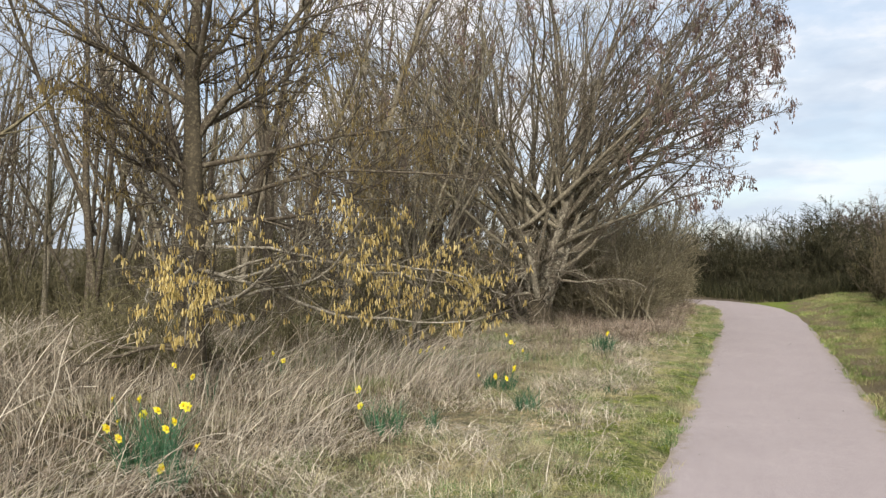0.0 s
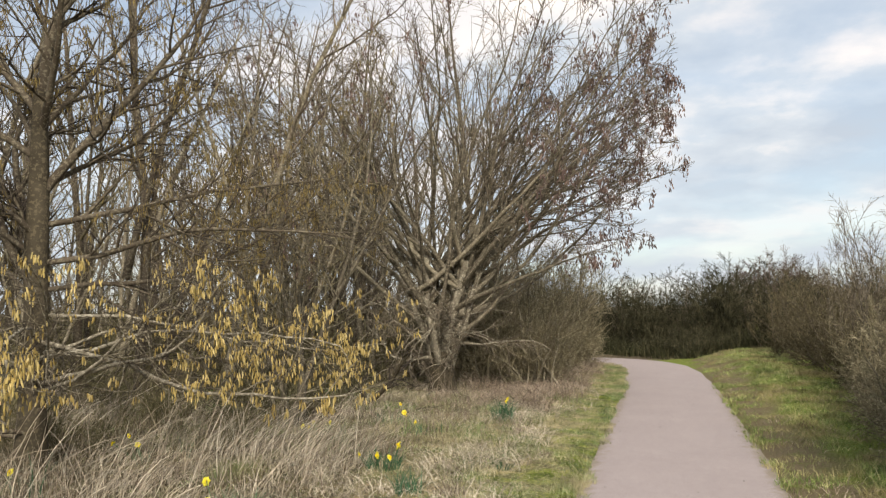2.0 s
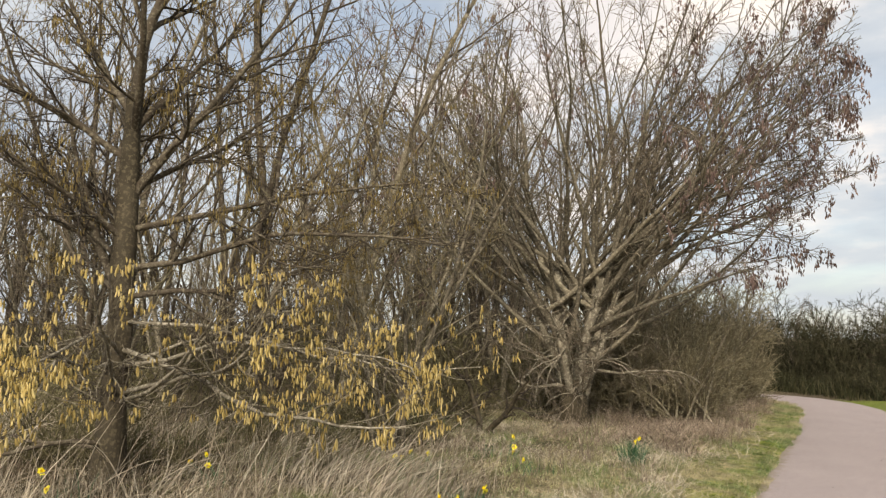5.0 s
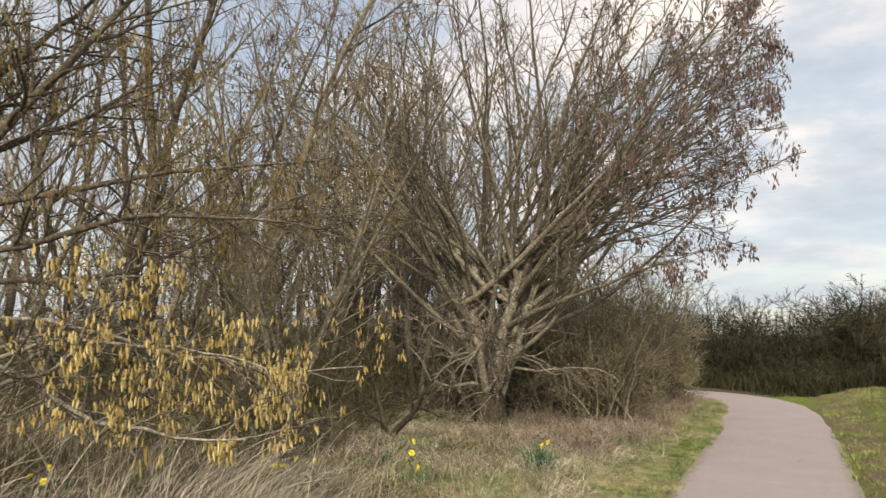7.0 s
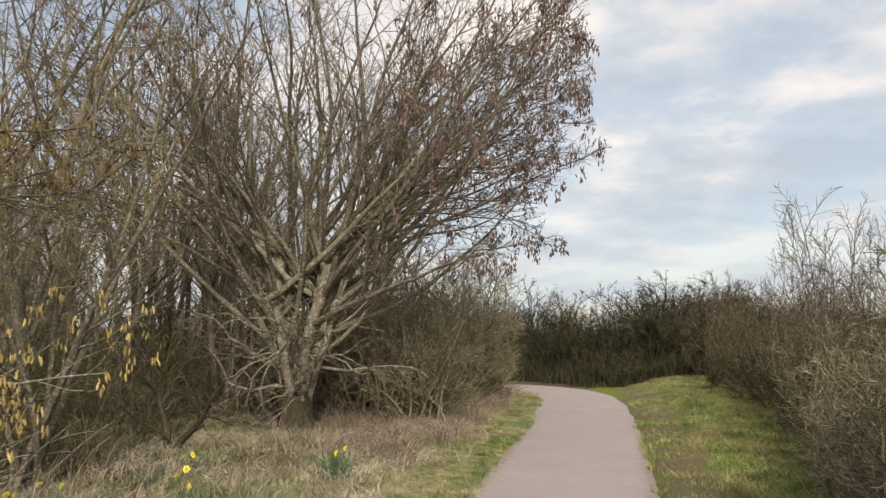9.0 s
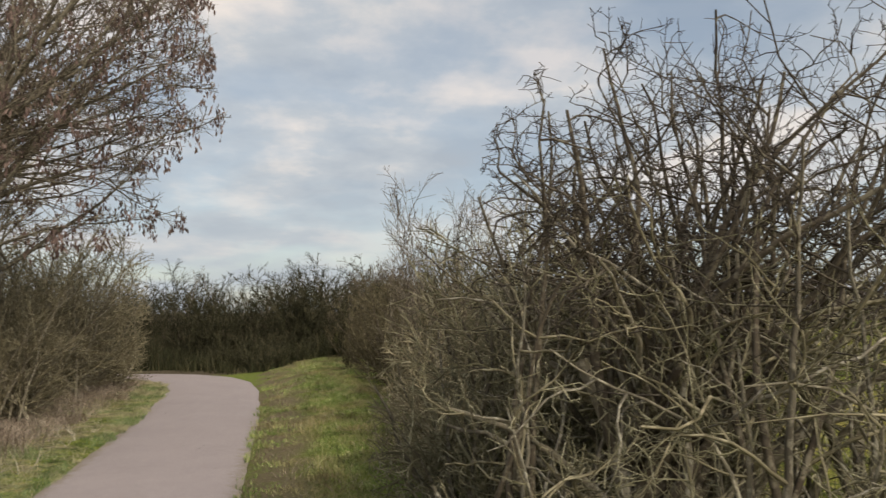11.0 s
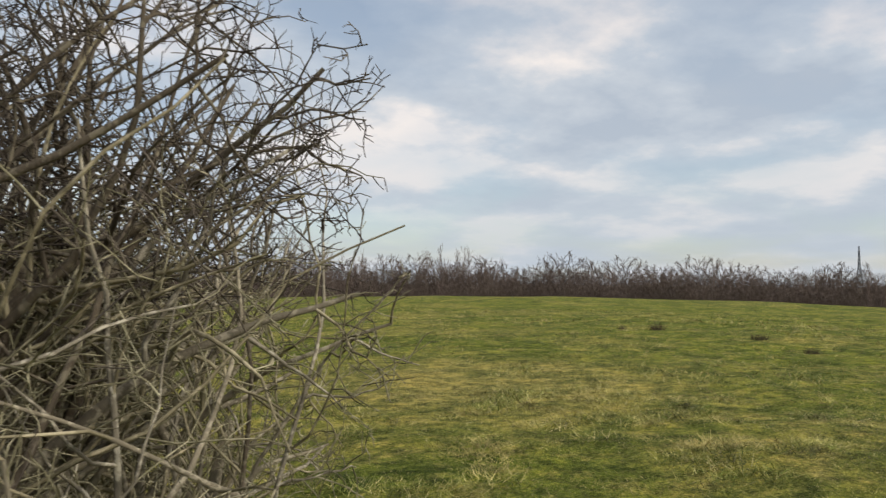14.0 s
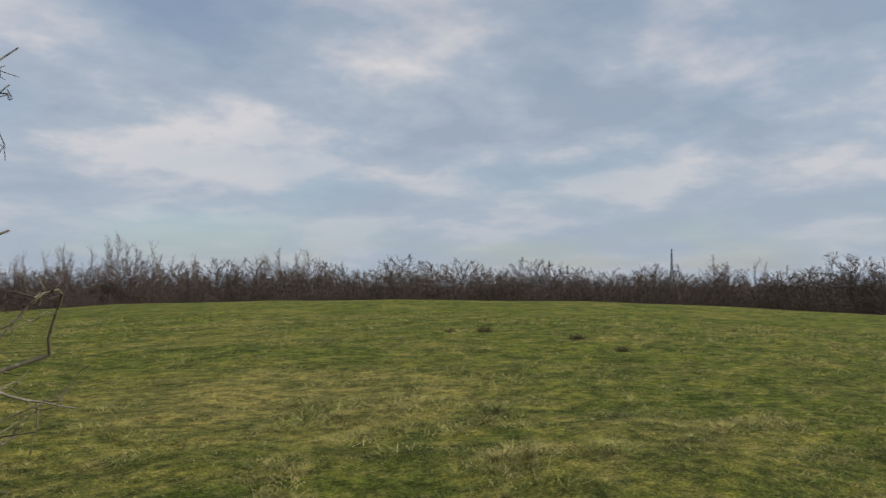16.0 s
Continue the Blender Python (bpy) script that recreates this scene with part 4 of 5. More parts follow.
def slim_tree(seed, height, mats, label, group, n=(15, 6, 0), forks=2, min_r=0.0066, name="woodland_tree", segs=(4, 2), thick=1.0, ang=(25, 55), lean=(66, 80)):
    """A slender bare woodland tree."""
    rng = np.random.RandomState(seed)
    tree = thing(name, pose(0, 0, 0), label, "tree", group)
    specs = [((0, 0, -0.1), heading(rng.uniform(0, 360), rng.uniform(80, 88)), height, 0.0095 * height * thick, 0.02)]
    for _ in range(forks):
        specs.append(((rng.normal(0, 0.1), rng.normal(0, 0.1), -0.05 if rng.uniform() < 0.6 else height * 0.2), heading(rng.uniform(0, 360), rng.uniform(*lean)), height * rng.uniform(0.6, 0.85), 0.0065 * height * thick, 0.03))
    stems = stems_from(rng, specs, 10, 0.05, 0.02, 0.18)
    for P, R in stems:
        part("stem", raw_mesh("stem", *tubes(P, R, 5), mats[0]), parent=tree)
    P = np.concatenate([a for a, _ in stems]); R = np.concatenate([b for _, b in stems])
    lv = branching(rng, P, R, np.array([s[2] for s in specs]),
                   [dict(n=n[0], u0=0.28, ang=ang, ratio=0.28, seg=segs[0], wob=0.10, up=0.09, k=3, min_r=min_r * 1.5),
                    dict(n=n[1], u0=0.15, ang=(25, 60), ratio=0.52, seg=segs[1], wob=0.12, up=0.05, k=3, min_r=min_r, tip=0.5)]
                   + ([dict(n=n[2], u0=0.2, ang=(25, 60), ratio=0.5, seg=1, wob=0.12, up=0.03, k=3, min_r=min_r * 0.7, tip=0.6)] if n[2] else []))
    part("crown", raw_mesh("crown", *joined([tubes(a, b, k) for a, b, k in lv]), mats[1]), parent=tree)["kind"] = "stuff"
    return tree


def place(proto, spots, rng, scale=(0.8, 1.2), sink=0.05):
    """The first spot takes the model itself, the others copies, each turned and sized a little differently."""
    first = True
    for x, y, s in spots:
        m = pose(x, y, on_land(x, y, sink), 0, 0, rng.uniform(0, 360)) @ Matrix.Scale(s * rng.uniform(*scale), 4)
        if first:
            proto.matrix_basis = m
            first = False
        else:
            copy_thing(proto, m)


def scattered(rng, n, x0, x1, y0, y1, gap, ok):
    out, tries = [], 0
    while len(out) < n and tries < 20000:
        tries += 1
        x, y = rng.uniform(x0, x1), rng.uniform(y0, y1)
        if ok(x, y) and all((x - a) ** 2 + (y - b) ** 2 > gap * gap for a, b, _ in out):
            out.append((x, y, 1.0))
    return out


big_seed_tree()
catkin_tree()
hazel()
hawthorn()

# woodland on the near side, behind the dead grass
rng = np.random.RandomState(5)
off_tree = lambda x, y, d: math.hypot(x + 3.6, y - 13.3) > d and math.hypot(x + 6.7, y - 7.5) > d


def in_wood(x, y):
    front = 9.8 if x > -8.5 else 9.8 - 1.1 * (-8.5 - x)
    return x < -4.0 and y > max(front, 3.5) and off_tree(x, y, 1.6) and y < 21.5 + 0.5 * (-x - 4)


spots = scattered(rng, 92, -24, -4.0, 3.5, 30, 1.0, in_wood)
spots += [(x, y, 1.05) for x, y, _ in scattered(rng, 12, -10.5, -4.6, 14.5, 21, 0.7, in_wood)]
spots.sort(key=lambda s: s[0])
for i in range(6):
    proto = slim_tree(100 + i, 7.8, (BARK_GREY if i % 2 else BARK_DARK, TWIG_BROWN if i % 3 else TWIG_OLIVE), "slender bare woodland tree with grey-brown bark", "woodland trees")
    place(proto, spots[i::6], rng, (0.7, 1.2))
# undergrowth in the wood and round the catkin tree
spots = scattered(rng, 50, -18, -4.2, 3.5, 22, 1.0, in_wood)
spots += [(-9.6, 8.9, 0.7), (-8.4, 8.4, 0.65), (-7.7, 8.5, 0.6), (-5.9, 8.6, 0.55), (-5.0, 9.3, 0.6), (-4.6, 10.4, 0.6), (-7.2, 9.6, 0.8), (-5.8, 10.4, 0.75), (-4.9, 11.6, 0.7), (-6.3, 9.2, 0.7), (-6.3, 6.95, 0.45), (-5.6, 7.3, 0.45), (-7.4, 6.9, 0.5), (-8.6, 6.6, 0.5), (-4.7, 8.2, 0.4), (-6.35, 7.05, 0.7), (-6.95, 6.9, 0.65)]
spots += [(x, y, 2.0) for x, y, _ in scattered(rng, 26, -30, -5.5, 18, 34, 1.8, lambda x, y: y > 21 + 0.35 * (x + 18) * (x < -18) and y > 20)]
for i in range(4):
    proto = bare_bush("undergrowth_bush", "low tangled brown undergrowth of bare stems", "woodland undergrowth", 200 + i, 1.75, 1.2, 20, (BRUSH, BRUSH), (6, 4, 0), 0.007, stem_segs=5, segs=(3, 2), single=True)
    place(proto, spots[i::4], rng, (0.75, 1.15))
# dense grey shrubs behind the seed tree
proto = bare_bush("grey_shrub", "dense bare grey-green shrub beside the path", "shrubs behind the seed tree", 301, 3.7, 1.55, 30, (BARK_GREY, TWIG_OLIVE), (10, 7, 0), 0.0055, el=(22, 84), single=True)
place(proto, [(-2.9, 15.6, 1.0), (-3.1, 17.6, 0.95), (-3.6, 19.4, 0.85), (-4.3, 15.9, 1.05), (-4.6, 21.0, 0.9), (-2.3, 14.9, 0.75), (-2.5, 16.7, 1.0), (-2.5, 18.6, 1.05), (-2.9, 20.2, 1.1)], rng, (0.95, 1.05))
# thicket across the end of the path
for i in range(3):
    proto = bare_bush("thicket_bush", "dense dark green-brown thicket bush at the path's bend", "far thicket", 320 + i, 2.5, 1.4, 28, (THICKET, THICKET), (9, 8, 0), 0.0055, el=(50, 86), segs=(2, 1), thick=0.8, single=True)
    place(proto, [(-8 + 1.0 * j + 0.3 * math.sin(3 * j), 25.6 + 0.35 * math.sin(1.7 * j) + (0.0 if j < 9 else 0.1 * (j - 9)), 1.3 if j == 9 else 1.0) for j in range(i, 19, 3)]
          + [(-7.5 + 1.4 * j, 27.2 + 0.4 * math.sin(2.3 * j), 1.1) for j in range(i, 11, 3)], rng, (0.9, 1.12))
proto = slim_tree(365, 3.3, (TWIG_BROWN, TWIG_BROWN), "thin bare sapling above the thicket", "thicket saplings", (18, 8, 0), 6, 0.0042, "thicket_sapling", (3, 2), 0.45, (15, 45), (72, 86))
place(proto, [(-6.3 + 0.85 * j + 0.3 * math.sin(5 * j), 26.4 + 0.4 * math.sin(2.1 * j), 0.76 + 0.12 * math.sin(1.3 * j) + (0.15 if 6 <= j <= 9 else 0)) for j in range(13)], rng, (0.92, 1.08))
proto = bare_bush("low_thicket", "low dark thicket growth at the edge of the path", "low thicket at the bend", 331, 1.3, 0.9, 22, (THICKET, THICKET), (8, 7, 0), 0.006, el=(30, 86), segs=(2, 1))
place(proto, [(0.95, 22.5, 0.75), (0.35, 23.1, 0.85), (-0.25, 23.75, 0.9), (-1.3, 24.15, 0.9), (-2.2, 24.5, 0.9), (1.6, 23.1, 0.8), (0.9, 23.8, 1.0), (2.4, 23.7, 0.85), (-3.2, 25.0, 1.0), (-5.0, 25.2, 1.1)], rng, (0.9, 1.1))
# hedge along the far side of the path
for i in range(3):
    proto = bare_bush("hedge_bush", "bare brown hedge bush beside the path", "hedge along the path", 340 + i, 2.5, 1.15, 30, (BARK_DARK, TWIG_HEDGE), (9, 8, 0), 0.0045, el=(14, 84), single=True)
    place(proto, [((3.75, 3.9, 4.0, 4.0, 3.9, 3.85, 3.6, 3.9, 3.6)[j], 9.1 + 1.74 * j, 1.0) for j in ((0, 1), (2, 4, 6, 8), (3, 5, 7))[i]], rng, (0.95, 1.15))
proto = bare_bush("hedge_bush", "low lichened hedge bush at the edge of the bank", "front of the hedge", 351, 1.6, 0.8, 26, (BARK_MID, TWIG_OLIVE), (9, 8, 0), 0.0042, el=(10, 84), single=True)
place(proto, [(2.86, 9.5, 1.0), (3.05, 10.6, 1.0), (3.4, 11.8, 1.05), (3.45, 12.9, 1.0), (3.6, 14.1, 1.0)], rng, (0.95, 1.1))
proto = bare_bush("thorn_bush", "dense olive-lichened thorn bush beside the hawthorn", "thorn bushes at the gap", 352, 2.1, 0.72, 34, (BARK_MID, TWIG_MOSSY), (10, 9, 0), 0.0042, el=(25, 86), wob=0.24, single=True, thick=1.3)
place(proto, [(2.6, 8.2, 1.05), (3.3, 8.4, 1.05)], rng, (1.0, 1.0))
proto = slim_tree(361, 3.2, (BARK_MID, TWIG_BROWN), "thin bare sapling standing up out of the hedge", "hedge saplings", (14, 7, 0), 4, 0.0035, "hedge_sapling", (4, 2), 0.5, (20, 50), (70, 84))
place(proto, [(2.85, 12.1, 0.92), (3.3, 11.2, 0.85), (3.6, 13.6, 0.95), (3.1, 14.8, 0.85), (3.3, 9.9, 0.75)], rng, (0.95, 1.05))


def forked_sapling():
    """The small dark twin-stemmed sapling in front of the seed tree."""
    rng = np.random.RandomState(61)
    bx, by = -4.2, 11.2
    t = thing("forked_sapling", pose(bx, by, on_land(bx, by)), "small dark sapling forked into a V close to the ground", "sapling")
    stems = stems_from(rng, [((0, 0, -0.08), heading(295, 70), 1.3, 0.05, 0.03), ((0.02, 0, -0.08), heading(85, 68), 1.25, 0.05, 0.03), ((0, 0, 0.1), heading(190, 40), 0.8, 0.018, 0.0)], 9, 0.13, 0.04, 0.25)
    for P, R in stems:
        part("stem", raw_mesh("stem", *tubes(P, R, 6), BARK_BASE), parent=t)
    lv = branching(rng, np.concatenate([a for a, _ in stems]), np.concatenate([b for _, b in stems]), np.array([1.3, 1.25, 0.8]),
                   [dict(n=8, u0=0.3, ang=(30, 75), ratio=0.5, seg=5, wob=0.18, up=0.0, k=3, min_r=0.005), dict(n=6, u0=0.2, ang=(30, 70), ratio=0.5, seg=3, wob=0.2, k=3, min_r=0.003)])
    part("crown", raw_mesh("crown", *joined([tubes(a, b, k) for a, b, k in lv]), TWIG_DARK), parent=t)["kind"] = "stuff"


forked_sapling()


# ---- grass, flowers and litter ----
def scatter_xy(rng, n, x0, x1, y0, y1, dens):
    x, y = rng.uniform(x0, x1, n), rng.uniform(y0, y1, n)
    ok = rng.uniform(0, 1, n) < dens(x, y)
    return x[ok], y[ok]


def grass_stuff(name, label, mat, rng, xy, height, lean, width, wind=(0, 0), segs=2):
    x, y = xy
    n = len(x)
    z = land(x, y)
    pos = np.stack([x, y, np.where(np.abs(x - path_x(y)) < 0.95, np.maximum(z, -0.004), z - 0.01)], -1)
    h = rng.uniform(height[0], height[1], n) * (0.75 + 0.35 * lattice(x, y, 0.8, 41))
    swirl = 1.6 * lattice(x, y, 0.9, 42)
    w0 = math.hypot(*wind)
    a0 = math.atan2(wind[1], wind[0]) + swirl
    wind = np.stack([np.cos(a0), np.sin(a0)], -1) * w0
    ob = new(name, raw_mesh(name, *blades(rng, pos, h, rng.uniform(lean[0], lean[1], n), rng.uniform(width[0], width[1], n), wind, segs), mat))
    return tagged(ob, label, "grass", kind="stuff")


rng = np.random.RandomState(71)
tall = lambda x, y: np.where((x < -2.95 - 0.3 * lattice(x, y, 0.9, 51) + 0.05 * np.maximum(y - 4, 0)) & (np.hypot(x + 3.45, y - 3.5) > 0.42) & (y < 8.5 + 1.2 * (x < -5.5) + 0.6 * lattice(x, y, 1.3, 52)), 0.35 + 0.65 * (lattice(x, y, 0.55, 53) > -0.25), 0)
grass_stuff("dead_grass", "tall pale dead grass leaning over", STRAW, rng, scatter_xy(rng, 44000, -13, -1.9, -6.0, 10.5, tall), (0.35, 0.85), (0.1, 0.6), (0.0022, 0.005), (1.05, -0.2), 4)
mid_straw = lambda x, y: np.where((x < -1.15 + 0.35 * lattice(x, y, 0.9, 54)) & (x > -6.5), np.clip(0.5 + 1.2 * lattice(x, y, 0.7, 55), 0, 1), 0)
grass_stuff("matted_straw", "short matted straw and dry stems on the verge", MATTED, rng, scatter_xy(rng, 130000, -6.0, -0.8, 1.5, 19, mid_straw), (0.04, 0.17), (0.5, 1.6), (0.0014, 0.003), (0.2, 0.05), 2)
rough = lambda x, y: np.where((y > 7.9 + 0.5 * lattice(x, y, 1.1, 65)) & (y < 13.2), 0.55 + 0.5 * lattice(x, y, 0.6, 66), 0)
grass_stuff("rough_grass", "low rough olive-green grass in front of the wood", GRASS, rng, scatter_xy(rng, 26000, -8.5, -2.0, 7.5, 13.3, rough), (0.08, 0.26), (0.3, 1.2), (0.0025, 0.005), (0.2, 0.0), 3)
low_green = lambda x, y: np.where((x < -1.1) & (x > -4.0), np.clip(1.5 * lattice(x, y, 0.75, 89) - 0.1, 0, 1), 0)
grass_stuff("green_patches", "patches of fresh green grass among the straw", GRASS, rng, scatter_xy(rng, 60000, -4.0, -1.0, 3.5, 13, low_green), (0.04, 0.15), (0.3, 1.2), (0.002, 0.0042), (0.1, 0.0), 2)
stalk = lambda x, y: np.where((np.hypot((x + 2.6) / 1.5, (y - 13.5) / 6.5) < 1) | ((x < -2.5) & (y < 11) & (y > 2.5)), np.clip(0.2 + 1.1 * lattice(x, y, 0.5, 56), 0, 1), 0)
grass_stuff("dead_stalks", "upright brown dead stalks and bramble stems", STALK, rng, scatter_xy(rng, 26000, -9, -1.1, 2.5, 20, stalk), (0.2, 0.7), (0.1, 1.1), (0.0025, 0.005), (0.1, 0.0), 4)
bracken = lambda x, y: np.where((x < -1.15 + 0.25 * lattice(x, y, 0.6, 69) - 0.05 * np.abs(y - 16)) & (x > -3.4), np.clip(0.55 + lattice(x, y, 0.5, 70), 0, 1), 0)
grass_stuff("dead_bracken", "collapsed reddish-brown dead stems along the verge", DEAD_BROWN, rng, scatter_xy(rng, 22000, -3.4, -0.9, 11.2, 20.5, bracken), (0.15, 0.45), (0.7, 2.2), (0.003, 0.006), (0.1, 0.0), 3)
green = lambda x, y: np.where(np.abs(x - path_x(y)) > 0.775 + 0.08 * lattice(x, y, 0.22, 57), np.clip(1.1 - (np.abs(x - path_x(y)) - 0.8) / 2.1, 0.12, 1) * np.clip(0.6 + 1.0 * lattice(x, y, 0.55, 58), 0.05, 1), 0)
grass_stuff("verge_grass", "short green and straw grass along the path", GRASS, rng, scatter_xy(rng, 420000, -4.2, -0.4, 1.5, 21, green), (0.02, 0.10), (0.3, 1.1), (0.0016, 0.0036))
green_r = lambda x, y: np.where((x > 1.02 + 0.09 * lattice(x, y, 0.22, 59)), np.where(x > 1.85 + 0.3 * lattice(x, y, 0.8, 60), 0.95, np.clip(0.3 + 0.9 * lattice(x, y, 0.35, 61), 0.06, 0.8)), 0)
grass_stuff("bank_grass", "bright green grass on the bank beside the hedge", BANK_GRASS, rng, scatter_xy(rng, 110000, 1.0, 3.4, 2.0, 24, green_r), (0.04, 0.13), (0.3, 1.1), (0.0025, 0.005))

flat = lambda x, y: np.where((x < -1.05 + 0.3 * lattice(x, y, 0.8, 85)) & (x > -4.5), np.clip(0.35 + 1.3 * lattice(x, y, 0.6, 86), 0, 1), 0)
grass_stuff("fallen_straw", "pale broken straw lying flat on the verge", STRAW, rng, scatter_xy(rng, 26000, -4.5, -0.9, 2.5, 14, flat), (0.12, 0.32), (0.9, 2.4), (0.0025, 0.005), (0.3, -0.1), 3)
trod = lambda x, y: np.where((x > 1.15) & (x < 2.5), np.clip(0.15 + 1.0 * lattice(x, y, 0.5, 87), 0, 1), 0)
grass_stuff("trodden_stems", "broken brown stems on the trodden edge of the path", DEAD_BROWN, rng, scatter_xy(rng, 9000, 1.1, 2.6, 3.0, 22, trod), (0.04, 0.14), (0.5, 1.8), (0.0025, 0.005), (0.1, 0.0), 2)
clumps = lambda x, y: np.where((x > 1.7) & (x < 3.2), np.clip(1.4 * lattice(x, y, 0.45, 88) - 0.15, 0, 1), 0)
grass_stuff("bank_tussocks", "taller green tussocks on the bank below the hedge", BANK_GRASS, rng, scatter_xy(rng, 30000, 1.6, 3.3, 5.0, 23, clumps), (0.10, 0.24), (0.3, 1.2), (0.003, 0.006), (0.1, 0.0), 3)

bend = lambda x: np.interp(x, [-9, -4.2, -2.05, -0.66, 0.35, 0.9, 1.5, 3.5], [25.1, 24.4, 23.8, 23.1, 22.15, 22.0, 22.6, 23.6])
foot = lambda x, y: np.where((y > bend(x) - 0.2 + 0.15 * lattice(x, y, 0.5, 67)) & (y < bend(x) + 2.6), 0.6 + 0.4 * lattice(x, y, 0.6, 68), 0)
grass_stuff("bramble_undergrowth", "dark green-brown bramble and weeds at the thicket's foot", BRAMBLE, rng, scatter_xy(rng, 52000, -9, 3.5, 21.8, 27.5, foot), (0.25, 0.8), (0.1, 0.9), (0.006, 0.014), (0.1, 0.0), 3)


def field_tufts():
    rng = np.random.RandomState(83)
    n = 210000
    r = np.concatenate([2.2 + 30 * rng.uniform(0, 1, n) ** 2.0, 2.2 + 7.5 * rng.uniform(0, 1, 80000) ** 0.7])
    n = len(r)
    a = np.radians(rng.uniform(-4, 100, n))
    x, y = 3.2 + r * np.sin(a), 4.3 + r * np.cos(a)
    ok = (x > 3.6 + 0.04 * y) & (rng.uniform(0, 1, n) < 0.5 + 0.6 * lattice(x, y, 0.45, 62))
    x, y, r = x[ok], y[ok], r[ok]
    pos = np.stack([x, y, land(x, y) - 0.01], -1)
    tuft = np.maximum(0, lattice(x, y, 0.55, 63)) + 0.6 * np.maximum(0, lattice(x, y, 2.5, 64))
    h = (0.025 + 0.11 * tuft ** 1.2 + 0.001 * r) * rng.uniform(0.7, 1.4, len(x))
    V, F = blades(rng, pos, h, rng.uniform(0.6, 1.9, len(x)), 0.0019 + 0.00026 * r, (0.2, 0.0), 1)
    tagged(new("field_grass", raw_mesh("field_grass", V, F, FIELD_GRASS)), "rough olive-green meadow grass with dry patches", "grass", kind="stuff")


field_tufts()


def arching_stems():
    """Long pale dead stems that lean and cross over the grass."""
    rng = np.random.RandomState(19)
    x, y = rng.uniform(-9.5, -2.6, 260), rng.uniform(3.2, 9.6, 260)
    ok = x < -2.9 + 0.05 * (y - 4)
    x, y = x[ok], y[ok]
    n = len(x)
    az, el = rng.normal(75, 55, n), rng.uniform(28, 70, n)
    P, R = shoots(rng, np.stack([x, y, land(x, y)], -1), np.array([heading(p, q) for p, q in zip(az, el)]), rng.uniform(0.6, 1.25, n), rng.uniform(0.003, 0.0055, n), 7, 0.06, 0.02, 0.4, 0.16)
    tagged(new("dead_stems", raw_mesh("dead_stems", *tubes(P, R, 4), STRAW)), "long pale dead stems leaning over the grass", "dead stems", kind="stuff")


arching_stems()


def leaf_clump(rng, n, height, spread):
    a = rng.uniform(0, 2 * np.pi, n)
    rr = spread * np.sqrt(rng.uniform(0, 1, n))
    pos = np.stack([rr * np.cos(a), rr * np.sin(a), np.full(n, -0.02)], -1)
    return blades(rng, pos, height * rng.uniform(0.5, 1.05, n), rng.uniform(0.1, 0.85, n), rng.uniform(0.0045, 0.007, n), (0.03, 0), 4)


def flower(parent, rng, x, y, z, turn, nod, size):
    """One daffodil bloom: six pointed petals round a flared trumpet."""
    m = pose(x, y, z, 0, 0, turn) @ pose(0, 0, 0, 90 - nod, 0, 0) @ Matrix.Scale(size, 4)
    bm = bmesh.new()
    for i in range(6):
        a = i * math.pi / 3
        rot = Matrix.Rotation(a, 4, "Z")
        pts = [(0.006, 0, 0), (0.024, -0.017, 0.005), (0.040, 0, 0.002), (0.024, 0.017, 0.005), (0.022, 0, -0.001)]
        v = [bm.verts.new(rot @ Vector(p)) for p in pts]
        for q in ((0, 1, 4), (1, 2, 4), (2, 3, 4), (3, 0, 4)):
            bm.faces.new([v[k] for k in q])
    petals = part("petals", bm, PETAL, parent)
    petals.matrix_basis = m
    bm = bmesh.new()
    rings = [[bm.verts.new((r * math.cos(k * math.pi / 4), r * math.sin(k * math.pi / 4), zz)) for k in range(8)] for r, zz in ((0.006, 0), (0.010, 0.008), (0.012, 0.015), (0.016, 0.020))]
    for p, q in zip(rings, rings[1:]):
        for k in range(8):
            bm.faces.new((p[k], p[(k + 1) % 8], q[(k + 1) % 8], q[k]))
    trumpet = part("trumpet", bm, TRUMPET, parent)
    trumpet.matrix_basis = m


def daffodils(x, y, leaves, blooms, height, spread, seed, label):
    rng = np.random.RandomState(seed)
    d = thing("daffodil_clump", pose(x, y, on_land(x, y)), label, "daffodils", "daffodils on the verge")
    if leaves:
        part("leaves", raw_mesh("leaves", *leaf_clump(rng, int(leaves * 1.8), height, spread), DAFF_LEAF), parent=d)
    for _ in range(blooms):
        a, r = rng.uniform(0, 2 * math.pi), (spread + 0.10) * math.sqrt(rng.uniform(0.1, 1))
        fx, fy, fz = r * math.cos(a), r * math.sin(a), height * rng.uniform(0.6, 0.98)
        P, R = shoots(rng, np.array([[fx * 0.5, fy * 0.5, -0.02]]), np.array([[fx * 0.5, fy * 0.5, fz]]), np.array([math.hypot(fz, r * 0.5)]), np.array([0.0035]), 5, 0.02, 0, 0.8)
        part("flower_stem", raw_mesh("flower_stem", *tubes(P, R, 4), DAFF_LEAF), parent=d)
        e = P[0, -1]
        flower(d, rng, e[0], e[1], e[2], rng.uniform(-120, 120), rng.uniform(-5, 45), rng.uniform(0.75, 1.0))


